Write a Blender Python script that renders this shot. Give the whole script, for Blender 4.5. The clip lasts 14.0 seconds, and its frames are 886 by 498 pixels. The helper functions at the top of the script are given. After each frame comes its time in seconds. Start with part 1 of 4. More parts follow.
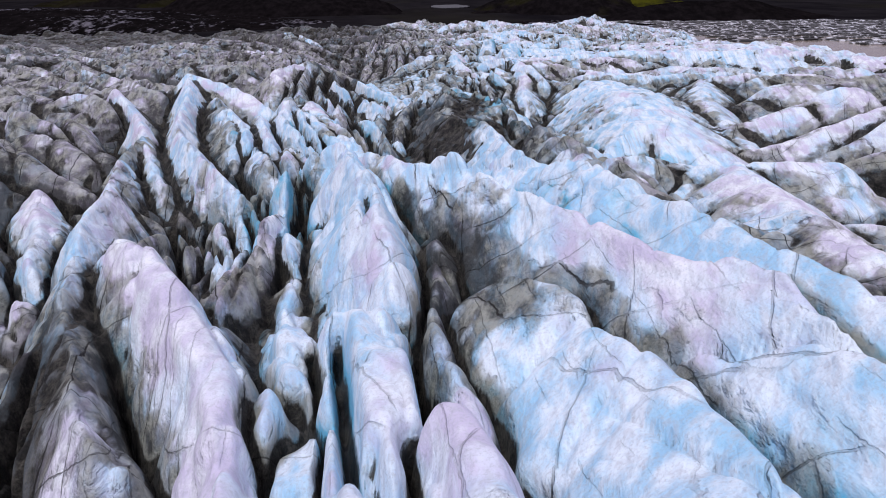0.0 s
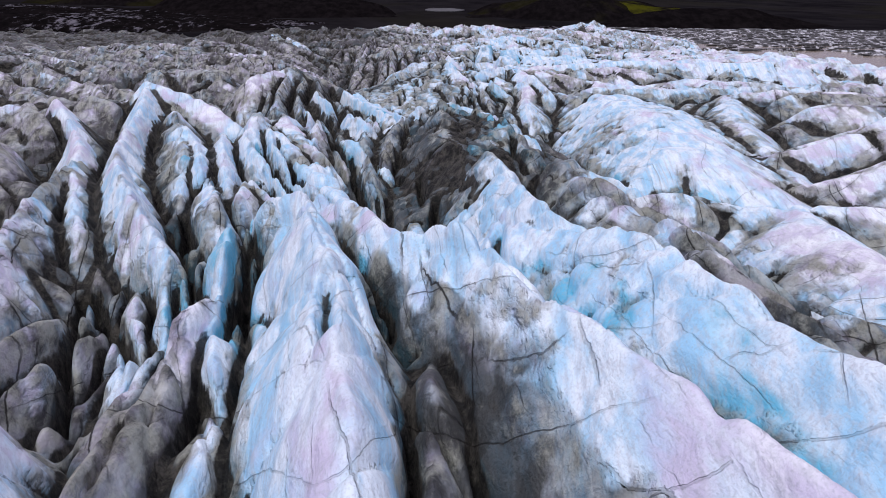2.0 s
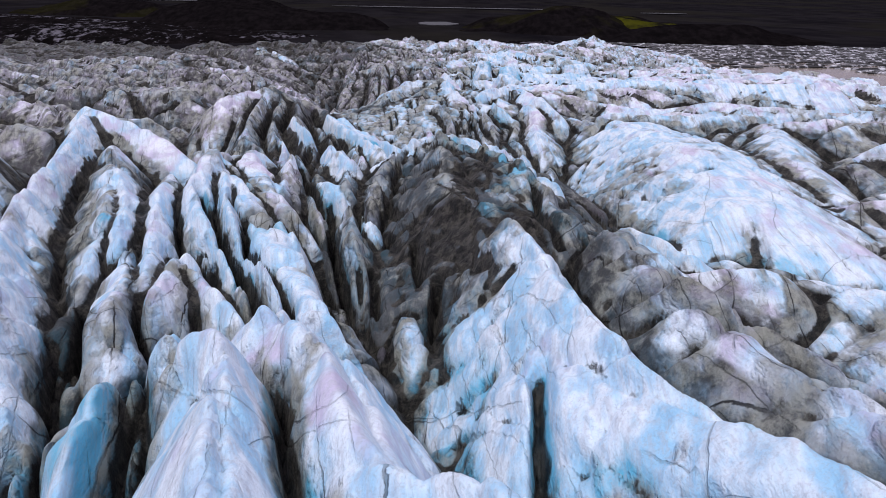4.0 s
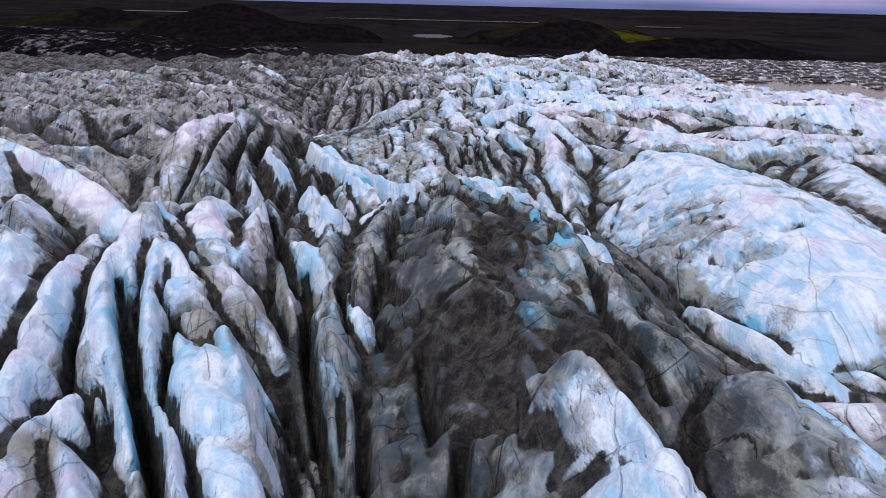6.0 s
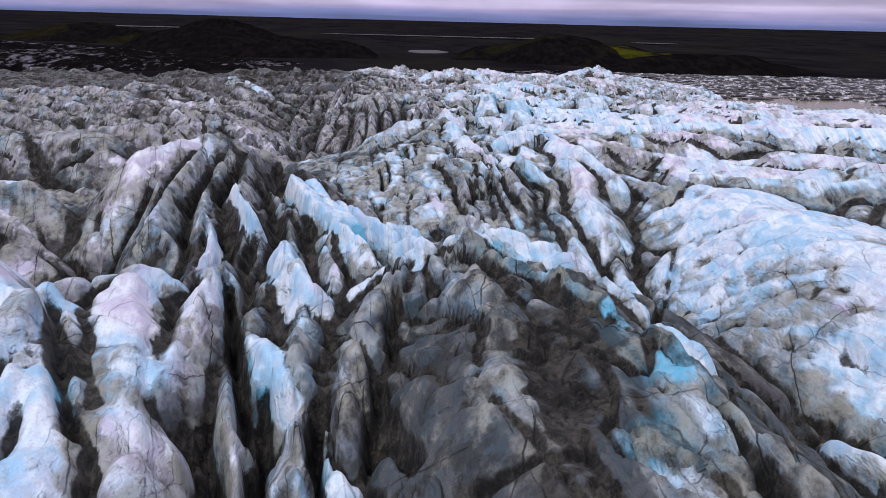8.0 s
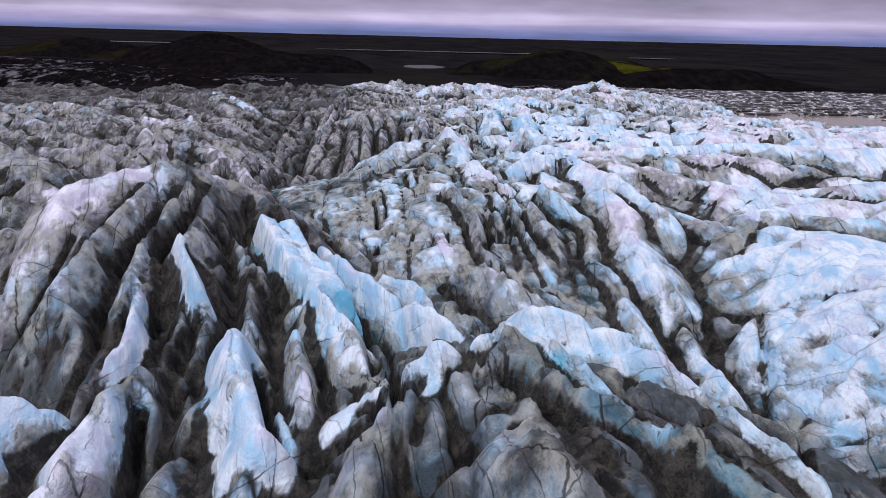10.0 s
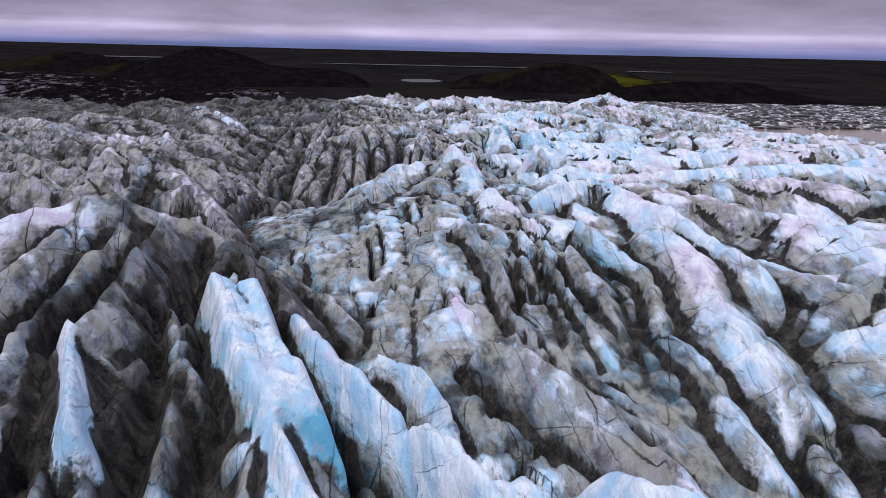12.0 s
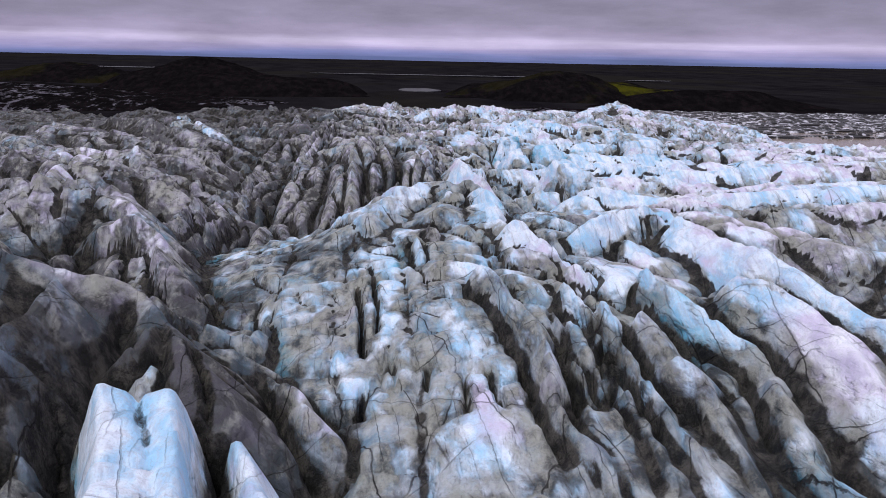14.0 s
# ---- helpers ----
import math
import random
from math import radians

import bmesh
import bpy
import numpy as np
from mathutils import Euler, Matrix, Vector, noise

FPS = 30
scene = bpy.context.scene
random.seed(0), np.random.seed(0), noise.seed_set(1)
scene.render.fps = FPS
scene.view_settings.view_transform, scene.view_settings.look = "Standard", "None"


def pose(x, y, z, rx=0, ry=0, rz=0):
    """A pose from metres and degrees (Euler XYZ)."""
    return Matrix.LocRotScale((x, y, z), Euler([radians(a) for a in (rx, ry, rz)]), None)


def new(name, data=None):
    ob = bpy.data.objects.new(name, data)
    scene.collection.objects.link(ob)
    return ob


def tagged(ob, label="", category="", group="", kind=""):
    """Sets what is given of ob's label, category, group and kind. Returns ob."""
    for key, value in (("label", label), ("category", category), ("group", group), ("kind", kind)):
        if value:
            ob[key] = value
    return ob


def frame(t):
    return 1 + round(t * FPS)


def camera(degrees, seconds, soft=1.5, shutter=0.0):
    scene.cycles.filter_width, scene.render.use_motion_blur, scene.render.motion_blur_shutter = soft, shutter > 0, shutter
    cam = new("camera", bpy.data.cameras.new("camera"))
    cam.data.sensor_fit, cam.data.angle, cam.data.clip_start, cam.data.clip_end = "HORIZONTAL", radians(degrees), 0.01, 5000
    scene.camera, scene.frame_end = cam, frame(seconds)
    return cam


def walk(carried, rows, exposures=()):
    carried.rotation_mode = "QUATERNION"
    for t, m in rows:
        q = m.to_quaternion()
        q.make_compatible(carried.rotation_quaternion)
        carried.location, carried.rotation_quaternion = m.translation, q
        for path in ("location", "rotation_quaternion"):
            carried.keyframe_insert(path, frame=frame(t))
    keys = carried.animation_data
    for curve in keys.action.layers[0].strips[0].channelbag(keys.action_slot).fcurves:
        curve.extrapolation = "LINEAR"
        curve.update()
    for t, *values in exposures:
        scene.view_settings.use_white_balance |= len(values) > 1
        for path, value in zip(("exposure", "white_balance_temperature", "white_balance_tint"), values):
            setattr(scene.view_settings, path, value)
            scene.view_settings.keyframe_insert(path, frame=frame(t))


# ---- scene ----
cam = camera(59.6, 14.0, soft=0.55)
METRES, EYE, TILT, LEAN, TURN = 100.0, 60.0, -19.8, 0.4, 0.0
ROWS = [
    (0.0, 0.0, 0.0, 0.0, -0.0, 0.0, 0.0),
    (0.5, -0.001, 0.0267, 0.0082, -0.24, -0.06, -0.22),
    (1.0, -0.0016, 0.0556, 0.0169, -0.4, -0.05, -0.42),
    (1.5, -0.0022, 0.0862, 0.0263, -0.52, 0.06, -0.61),
    (2.0, -0.0027, 0.1183, 0.0366, -0.67, 0.24, -0.75),
    (2.5, -0.0033, 0.1493, 0.0466, -0.82, 0.47, -0.89),
    (3.0, -0.0043, 0.1845, 0.0577, -0.97, 0.72, -0.94),
    (5.5, -0.0142, 0.3603, 0.1126, -1.66, 1.81, -1.15),
    (6.0, -0.0163, 0.3953, 0.1235, -1.78, 2.05, -1.15),
    (6.5, -0.0184, 0.4308, 0.1338, -1.89, 2.33, -1.17),
    (7.0, -0.0205, 0.4663, 0.1439, -1.99, 2.63, -1.15),
    (7.5, -0.0226, 0.5019, 0.1537, -2.1, 2.89, -1.1),
    (8.0, -0.0246, 0.5376, 0.1632, -2.18, 3.17, -1.12),
    (10.5, -0.0318, 0.7125, 0.2111, -2.56, 4.54, -0.94),
    (11.0, -0.0333, 0.7481, 0.2208, -2.61, 4.81, -0.91),
    (11.5, -0.0343, 0.7809, 0.2299, -2.65, 5.02, -0.84),
    (12.0, -0.0352, 0.8166, 0.2397, -2.67, 5.27, -0.78),
    (12.5, -0.0361, 0.8522, 0.2496, -2.72, 5.41, -0.74),
    (13.0, -0.0369, 0.8877, 0.2595, -2.76, 5.58, -0.75),
    (13.5, -0.0376, 0.9234, 0.2694, -2.78, 5.74, -0.65),
    (14.0, -0.0383, 0.9592, 0.2793, -2.8, 5.96, -0.58),
]
walk(cam, [(t, pose(0, 0, EYE, TILT, LEAN, TURN) @ pose(METRES * x, METRES * y, METRES * z, 90 + pitch, roll, yaw)) for t, x, y, z, yaw, pitch, roll in ROWS])

# ---- overcast daylight ----
SUN_HEIGHT, SUN_TURN = radians(62), radians(215)
world = bpy.data.worlds.new("overcast_sky")
scene.world = world
world.use_nodes = True
wt = world.node_tree
wt.nodes.clear()


def wnode(kind, **settings):
    n = wt.nodes.new(kind)
    for key, value in settings.items():
        if key in n.inputs:
            n.inputs[key].default_value = value
    return n


def ramp_stops(node, stops):
    els = node.color_ramp.elements
    while len(els) > len(stops):
        els.remove(els[-1])
    while len(els) < len(stops):
        els.new(0.5)
    for e, (p, c) in zip(els, stops):
        e.position, e.color = p, (*c, 1)


sky = wt.nodes.new("ShaderNodeTexSky")
sky.sky_type, sky.sun_disc, sky.sun_elevation, sky.sun_rotation = "NISHITA", False, SUN_HEIGHT, SUN_TURN
w_coord = wt.nodes.new("ShaderNodeTexCoord")
w_sep = wt.nodes.new("ShaderNodeSeparateXYZ")
wt.links.new(w_coord.outputs["Generated"], w_sep.inputs[0])
# cloud deck: pale rim on the horizon, grey lavender above
w_map = wt.nodes.new("ShaderNodeMapping")
w_map.inputs["Scale"].default_value = (1.3, 1.3, 42)
wt.links.new(w_coord.outputs["Generated"], w_map.inputs["Vector"])
w_noise = wnode("ShaderNodeTexNoise", Scale=2.2, Detail=5, Roughness=0.55)
wt.links.new(w_map.outputs[0], w_noise.inputs["Vector"])
w_bend = wt.nodes.new("ShaderNodeMath")
w_bend.operation = "MULTIPLY_ADD"
w_bend.inputs[1].default_value, w_bend.inputs[2].default_value = 0.018, -0.009
wt.links.new(w_noise.outputs["Fac"], w_bend.inputs[0])
w_add = wt.nodes.new("ShaderNodeMath")
wt.links.new(w_sep.outputs["Z"], w_add.inputs[0])
wt.links.new(w_bend.outputs[0], w_add.inputs[1])
w_ramp = wt.nodes.new("ShaderNodeValToRGB")
ramp_stops(w_ramp, SKY_STOPS := [
    (0.0, (0.16, 0.20, 0.45)), (0.004, (0.26, 0.29, 0.62)), (0.012, (0.50, 0.44, 0.74)), (0.018, (0.78, 0.69, 1.0)), (0.026, (0.49, 0.43, 0.66)), (0.044, (0.39, 0.345, 0.52)),
    (0.075, (0.33, 0.295, 0.44)), (0.13, (0.52, 0.48, 0.63)), (0.35, (0.80, 0.75, 0.95)), (1.0, (0.98, 0.93, 1.14))])
wt.links.new(w_add.outputs[0], w_ramp.inputs[0])
w_map_b = wt.nodes.new("ShaderNodeMapping")
w_map_b.inputs["Scale"].default_value = (3.0, 3.0, 15)
wt.links.new(w_coord.outputs["Generated"], w_map_b.inputs["Vector"])
w_cloud = wnode("ShaderNodeTexNoise", Scale=1.7, Detail=7, Roughness=0.6)
wt.links.new(w_map_b.outputs[0], w_cloud.inputs["Vector"])
w_range = wt.nodes.new("ShaderNodeMapRange")
for w_socket, w_value in zip(w_range.inputs[1:5], (0.3, 0.7, 0.74, 1.24)):
    w_socket.default_value = w_value
wt.links.new(w_cloud.outputs["Fac"], w_range.inputs[0])
w_tex = wt.nodes.new("ShaderNodeMixRGB")
w_tex.blend_type = "MULTIPLY"
w_tex.inputs[0].default_value = 1
wt.links.new(w_ramp.outputs[0], w_tex.inputs[1])
wt.links.new(w_range.outputs[0], w_tex.inputs[2])
w_mix = wt.nodes.new("ShaderNodeMixRGB")
w_mix.inputs[0].default_value = 0.94
w_dim = wt.nodes.new("ShaderNodeMixRGB")
w_dim.blend_type = "MULTIPLY"
w_dim.inputs[0].default_value = 1
w_dim.inputs[2].default_value = (0.1, 0.1, 0.1, 1)
wt.links.new(sky.outputs[0], w_dim.inputs[1])
wt.links.new(w_dim.outputs[0], w_mix.inputs[1])
wt.links.new(w_tex.outputs[0], w_mix.inputs[2])
w_back = wnode("ShaderNodeBackground", Strength=0.92)
w_out = wt.nodes.new("ShaderNodeOutputWorld")
wt.links.new(w_mix.outputs[0], w_back.inputs["Color"])
wt.links.new(w_back.outputs[0], w_out.inputs["Surface"])

sun_lamp = bpy.data.lights.new("sun", "SUN")
sun_lamp.energy, sun_lamp.angle, sun_lamp.color = 1.7, radians(18), (1.0, 0.97, 0.95)
sun = new("sun", sun_lamp)
sun.matrix_world = pose(0, 0, 200, 90 - math.degrees(SUN_HEIGHT), 0, -math.degrees(SUN_TURN) + 180)
scene.view_settings.exposure = -0.17


# ---- materials ----
class Mat:
    """A small helper round one node material."""

    def __init__(self, name, rough=0.6):
        self.mat = bpy.data.materials.new(name)
        self.mat.use_nodes = True
        self.t = self.mat.node_tree
        self.bsdf = self.t.nodes["Principled BSDF"]
        self.bsdf.inputs["Roughness"].default_value = rough
        self.pos = self.t.nodes.new("ShaderNodeNewGeometry").outputs["Position"]

    def put(self, socket, value):
        if isinstance(value, bpy.types.NodeSocket):
            self.t.links.new(value, socket)
        elif isinstance(value, tuple) and len(value) == 3 and socket.type == "RGBA":
            socket.default_value = (*value, 1)
        else:
            socket.default_value = value

    def attr(self, name):
        n = self.t.nodes.new("ShaderNodeAttribute")
        n.attribute_name = name
        return n.outputs["Fac"]

    def math(self, op, a, b=0.0, c=0.0, clamp=False):
        n = self.t.nodes.new("ShaderNodeMath")
        n.operation, n.use_clamp = op, clamp
        for s, v in zip(n.inputs, (a, b, c)):
            self.put(s, v)
        return n.outputs[0]

    def vec(self, x, y, z):
        n = self.t.nodes.new("ShaderNodeCombineXYZ")
        for s, v in zip(n.inputs, (x, y, z)):
            self.put(s, v)
        return n.outputs[0]

    def scaled(self, v, size):
        n = self.t.nodes.new("ShaderNodeMapping")
        n.inputs["Scale"].default_value = size
        self.t.links.new(v, n.inputs["Vector"])
        return n.outputs[0]

    def noise(self, v, scale, detail=4, rough=0.55, warp=0.0):
        n = self.t.nodes.new("ShaderNodeTexNoise")
        n.inputs["Scale"].default_value, n.inputs["Detail"].default_value = scale, detail
        n.inputs["Roughness"].default_value, n.inputs["Distortion"].default_value = rough, warp
        self.t.links.new(v, n.inputs["Vector"])
        return n.outputs["Fac"]

    def cracks(self, v, scale):
        n = self.t.nodes.new("ShaderNodeTexVoronoi")
        n.feature = "DISTANCE_TO_EDGE"
        n.inputs["Scale"].default_value = scale
        self.t.links.new(v, n.inputs["Vector"])
        return n.outputs["Distance"]

    def step(self, v, lo, hi, a=0.0, b=1.0):
        n = self.t.nodes.new("ShaderNodeMapRange")
        n.interpolation_type = "SMOOTHSTEP"
        for s, x in zip(n.inputs, (v, lo, hi, a, b)):
            self.put(s, x)
        return n.outputs[0]

    def mix(self, f, a, b):
        n = self.t.nodes.new("ShaderNodeMixRGB")
        for s, x in zip(n.inputs, (f, a, b)):
            self.put(s, x)
        return n.outputs[0]

    def grain_frame(self, v, way, squeeze):
        """v in a frame whose third axis runs along the ice's grain, and is drawn out."""
        a = Vector(way).normalized()
        b = Vector((0, 0, 1)).cross(a).normalized()
        out = []
        for axis in (b, a.cross(b), a * squeeze):
            n = self.t.nodes.new("ShaderNodeVectorMath")
            n.operation = "DOT_PRODUCT"
            self.t.links.new(v, n.inputs[0])
            n.inputs[1].default_value = axis
            out.append(n.outputs["Value"])
        return self.vec(*out)

    def shift(self, v, amount, scale):
        """v moved about by a soft noise."""
        n = self.t.nodes.new("ShaderNodeTexNoise")
        n.inputs["Scale"].default_value, n.inputs["Detail"].default_value = scale, 3
        self.t.links.new(v, n.inputs["Vector"])
        m = self.t.nodes.new("ShaderNodeVectorMath")
        m.operation = "MULTIPLY_ADD"
        self.t.links.new(n.outputs["Color"], m.inputs[0])
        m.inputs[1].default_value = (amount, amount, amount)
        self.t.links.new(v, m.inputs[2])
        return m.outputs[0]

    def bump(self, *layers):
        last = None
        for height, distance, strength in layers:
            n = self.t.nodes.new("ShaderNodeBump")
            n.inputs["Strength"].default_value, n.inputs["Distance"].default_value = strength, distance
            self.t.links.new(height, n.inputs["Height"])
            if last:
                self.t.links.new(last, n.inputs["Normal"])
            last = n.outputs[0]
        self.t.links.new(last, self.bsdf.inputs["Normal"])

    def color(self, c, rough=None):
        self.put(self.bsdf.inputs["Base Color"], c)
        if rough is not None:
            self.put(self.bsdf.inputs["Roughness"], rough)
        return self.mat


def make_ice():
    m = Mat("glacier_ice")
    dirt, grit_shade_in, blue = m.attr("dirt"), m.attr("grit_shade"), m.attr("blue")

    def off(v, amount):
        return m.math("MULTIPLY", m.math("SUBTRACT", v, 0.5), amount)

    def total(*terms):
        out = terms[0]
        for v in terms[1:]:
            out = m.math("ADD", out, v)
        return out

    p = m.shift(m.scaled(m.pos, (1, 0.5, 1)), 0.7, 0.5)
    flow = m.grain_frame(m.shift(m.pos, 0.7, 0.12), (0.16, -0.80, -0.58), 0.06)
    streak = m.noise(flow, 0.9, 5, 0.6)
    fine = m.noise(flow, 4.5, 4, 0.6)
    hue = m.noise(p, 0.26, 3, 0.5)
    hue_b = m.noise(m.scaled(p, (1, 1, 1.7)), 0.8, 4, 0.55)
    film_n = m.noise(m.shift(p, 0.8, 0.8), 0.40, 4, 0.55)
    film_b = m.noise(p, 1.4, 5, 0.6)
    grain = m.noise(m.pos, 11.0, 5, 0.75)
    # clean ice: lavender crust, white crust, blue ice
    crust = m.mix(m.step(hue_b, 0.36, 0.64), (0.62, 0.58, 0.76), (0.87, 0.89, 0.97))
    deep = m.mix(m.step(total(streak, off(hue_b, 0.6)), 0.34, 0.64), (0.35, 0.63, 0.87), (0.78, 0.88, 0.99))
    rich = m.mix(streak, (0.05, 0.38, 0.60), (0.20, 0.60, 0.84))
    blueness = total(m.math("MULTIPLY", blue, 1.1), off(hue, 2.0), off(hue_b, 1.0), off(streak, 0.5))
    ice = m.mix(m.step(blueness, 0.12, 0.62), crust, deep)
    ice = m.mix(m.step(blueness, 0.98, 1.35), ice, rich)
    ice = m.mix(m.math("MULTIPLY", m.step(fine, 0.46, 0.66), 0.40), ice, (0.46, 0.48, 0.55))
    ice = m.mix(m.math("MULTIPLY", m.step(grain, 0.48, 0.66), 0.36), ice, (0.34, 0.36, 0.42))
    # fracture planes: several sets of near-parallel planes through the ice, each broken off here and there
    soiled = m.step(dirt, 0.0, 0.4, 0.35, 1)
    crack, halo = 0.0, 0.0
    for facing, spacing, wave, width, strength, seed in (
            ((0.93, 0.30, -0.22), 2.3, 1.5, 0.035, 1.0, 3.0), ((0.80, -0.35, 0.48), 4.1, 2.2, 0.045, 0.9, 11.0),
            ((0.25, 0.78, 0.57), 5.2, 2.4, 0.04, 0.75, 23.0), ((-0.55, 0.35, 0.76), 3.4, 1.8, 0.03, 0.7, 37.0),
            ((0.97, 0.12, 0.2), 0.8, 0.5, 0.022, 0.6, 51.0)):
        d = m.t.nodes.new("ShaderNodeVectorMath")
        d.operation = "DOT_PRODUCT"
        m.t.links.new(m.pos, d.inputs[0])
        d.inputs[1].default_value = Vector(facing).normalized()
        bend = total(m.math("MULTIPLY", m.noise(m.pos, 0.10, 2), wave * 1.7), m.math("MULTIPLY", m.noise(m.pos, 0.9, 5, 0.65), 0.32))
        f = m.math("FRACT", m.math("DIVIDE", total(d.outputs["Value"], bend, seed), spacing))
        away = m.math("MULTIPLY", m.math("ABSOLUTE", m.math("SUBTRACT", f, 0.5)), spacing)
        n = m.noise(m.scaled(m.pos, (1, 1, 1 + seed * 0.001)), 0.16 + 0.002 * seed, 3)
        here = m.math("MULTIPLY", m.step(n, 0.46, 0.58), strength)
        thin = m.math("MULTIPLY", m.step(away, width * 0.3, width, 1, 0), here)
        crack = m.math("MAXIMUM", crack, thin)
        halo = m.math("MAXIMUM", halo, m.math("MULTIPLY", m.step(away, 0.0, 0.5, 1, 0), here))
    # soft grey-brown film of silt, gathered along the fractures
    film_at = total(off(film_n, 2.8), off(film_b, 1.1), off(streak, 0.4), m.math("MULTIPLY", halo, m.math("MULTIPLY", soiled, 0.42)))
    film = m.step(total(dirt, film_at), 0.16, 0.70)
    tone = total(0.5, off(film_b, 2.1), off(streak, 0.7), off(film_n, 1.3), off(grain, 0.7), m.step(dirt, 0.6, 1.35, 0.0, -0.30))
    silt = m.mix(m.step(tone, 0.18, 0.86), (0.025, 0.024, 0.020), (0.345, 0.352, 0.305))
    thick = m.math("MULTIPLY", film, m.step(m.noise(m.shift(m.pos, 1.0, 0.4), 0.55, 4, 0.6), 0.34, 0.60, 0.52, 0.94))
    thick = m.math("MAXIMUM", thick, m.step(dirt, 0.75, 1.25, 0.0, 0.88))
    ice = m.mix(thick, ice, silt)
    # black grit in the creases, with the creases' shade painted into the same colour
    grit_shade = m.step(total(grit_shade_in, off(film_b, 1.0), off(grain, 0.4), m.math("MULTIPLY", film, 0.12)), 0.40, 0.66)
    ice = m.mix(m.math("MULTIPLY", grit_shade, 0.96), ice, m.mix(m.step(total(m.noise(m.pos, 1.1, 7, 0.72), off(grain, 0.4)), 0.40, 0.68), (0.004, 0.0036, 0.0032), (0.088, 0.081, 0.070)))
    crack = m.math("MULTIPLY", crack, soiled)
    ice = m.mix(m.math("MULTIPLY", crack, 0.9), ice, (0.014, 0.012, 0.012))
    rubble = m.math("MULTIPLY", m.noise(m.pos, 1.3, 7, 0.7), m.math("MAXIMUM", film, grit_shade))
    m.bump((rubble, 0.6, 0.7), (film_b, 0.22, 0.7), (streak, 0.12, 0.4), (m.math("SUBTRACT", 1.0, crack), 0.16, 0.8), (m.math("SUBTRACT", 1.0, halo), 0.12, 0.4), (fine, 0.03, 0.35), (grain, 0.025, 0.7))
    m.bsdf.inputs["Specular IOR Level"].default_value = 0.3
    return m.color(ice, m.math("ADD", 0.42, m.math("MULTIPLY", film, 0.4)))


def make_plain():
    m = Mat("outwash_plain", 0.95)
    p = m.scaled(m.pos, (1, 0.5, 1))
    big = m.noise(p, 0.0035, 6, 0.6, 0.4)
    mid = m.noise(p, 0.02, 5, 0.65)
    c = m.mix(m.step(mid, 0.3, 0.7), (0.006, 0.0055, 0.007), (0.016, 0.0145, 0.0165))
    c = m.mix(m.math("MULTIPLY", m.step(big, 0.48, 0.62), 0.7), c, (0.0165, 0.0152, 0.0125))
    m.bump((mid, 3.0, 0.5))
    m.bsdf.inputs["Specular IOR Level"].default_value = 0.0
    return m.color(c)


def make_hill(name, moss, ice=0.0):
    m = Mat(name, 0.95)
    a, b = m.noise(m.pos, 0.012, 6, 0.6), m.noise(m.pos, 0.08, 5, 0.65)
    rough = m.noise(m.scaled(m.pos, (1, 0.4, 1)), 0.22, 6, 0.7)
    c = m.mix(m.step(m.math("MULTIPLY", b, rough), 0.12, 0.42), (0.0035, 0.003, 0.0034), (0.0105, 0.0086, 0.0096))
    # dead ice showing through the gravel
    bare = m.step(m.math("ADD", m.math("MULTIPLY", rough, 0.6), m.math("MULTIPLY", a, 0.5)), 0.585, 0.66)
    c = m.mix(m.math("MULTIPLY", bare, ice), c, (0.16, 0.15, 0.18))
    c = m.mix(m.math("MULTIPLY", m.step(a, 0.47, 0.57), moss), c, m.mix(b, (0.035, 0.036, 0.004), (0.085, 0.085, 0.006)))
    m.bump((b, 3.0, 0.6))
    m.bsdf.inputs["Specular IOR Level"].default_value = 0.0
    return m.color(c)


def make_water(name, tone, rough=0.15):
    m = Mat(name, rough)
    n = m.noise(m.pos, 0.4, 3)
    m.bump((n, 0.05, 0.2))
    m.bsdf.inputs["Specular IOR Level"].default_value = 0.12
    return m.color(m.mix(m.noise(m.pos, 0.02, 4), tone, tuple(v * 0.75 for v in tone)))


def make_floe():
    m = Mat("lagoon_ice", 0.5)
    a = m.noise(m.pos, 0.25, 5, 0.65)
    return m.color(m.mix(m.step(a, 0.50, 0.64), (0.012, 0.011, 0.012), (0.62, 0.62, 0.68)))


ICE = make_ice()
PLAIN = make_plain()
HILL_BARE, HILL_DULL, HILL_MOSS = make_hill("bare_moraine", 0.0), make_hill("dull_moraine", 0.10), make_hill("mossy_moraine", 0.75)
RUBBLE = make_hill("icy_rubble", 0.0, 0.8)
SILT_WATER, POND_WATER, FLOE = make_water("silty_water", (0.30, 0.25, 0.21)), make_water("pond_water", (0.05, 0.05, 0.053), 0.5), make_floe()


# ---- noise on arrays ----
def hashed(ix, iy, seed):
    h = (ix.astype(np.int64) * 374761393 + iy.astype(np.int64) * 668265263 + seed * 1442695041) & 0xFFFFFFFF
    h = ((h ^ (h >> 13)) * 1274126177) & 0xFFFFFFFF
    return ((h ^ (h >> 16)) & 0xFFFF) / 65535.0


def soft_noise(x, y, seed=0):
    """Value noise, about -1 to 1."""
    ix, iy = np.floor(x), np.floor(y)
    fx, fy = x - ix, y - iy
    fx, fy = fx * fx * fx * (fx * (fx * 6 - 15) + 10), fy * fy * fy * (fy * (fy * 6 - 15) + 10)
    a, b = hashed(ix, iy, seed), hashed(ix + 1, iy, seed)
    c, d = hashed(ix, iy + 1, seed), hashed(ix + 1, iy + 1, seed)
    return 2 * ((a + (b - a) * fx) * (1 - fy) + (c + (d - c) * fx) * fy) - 1


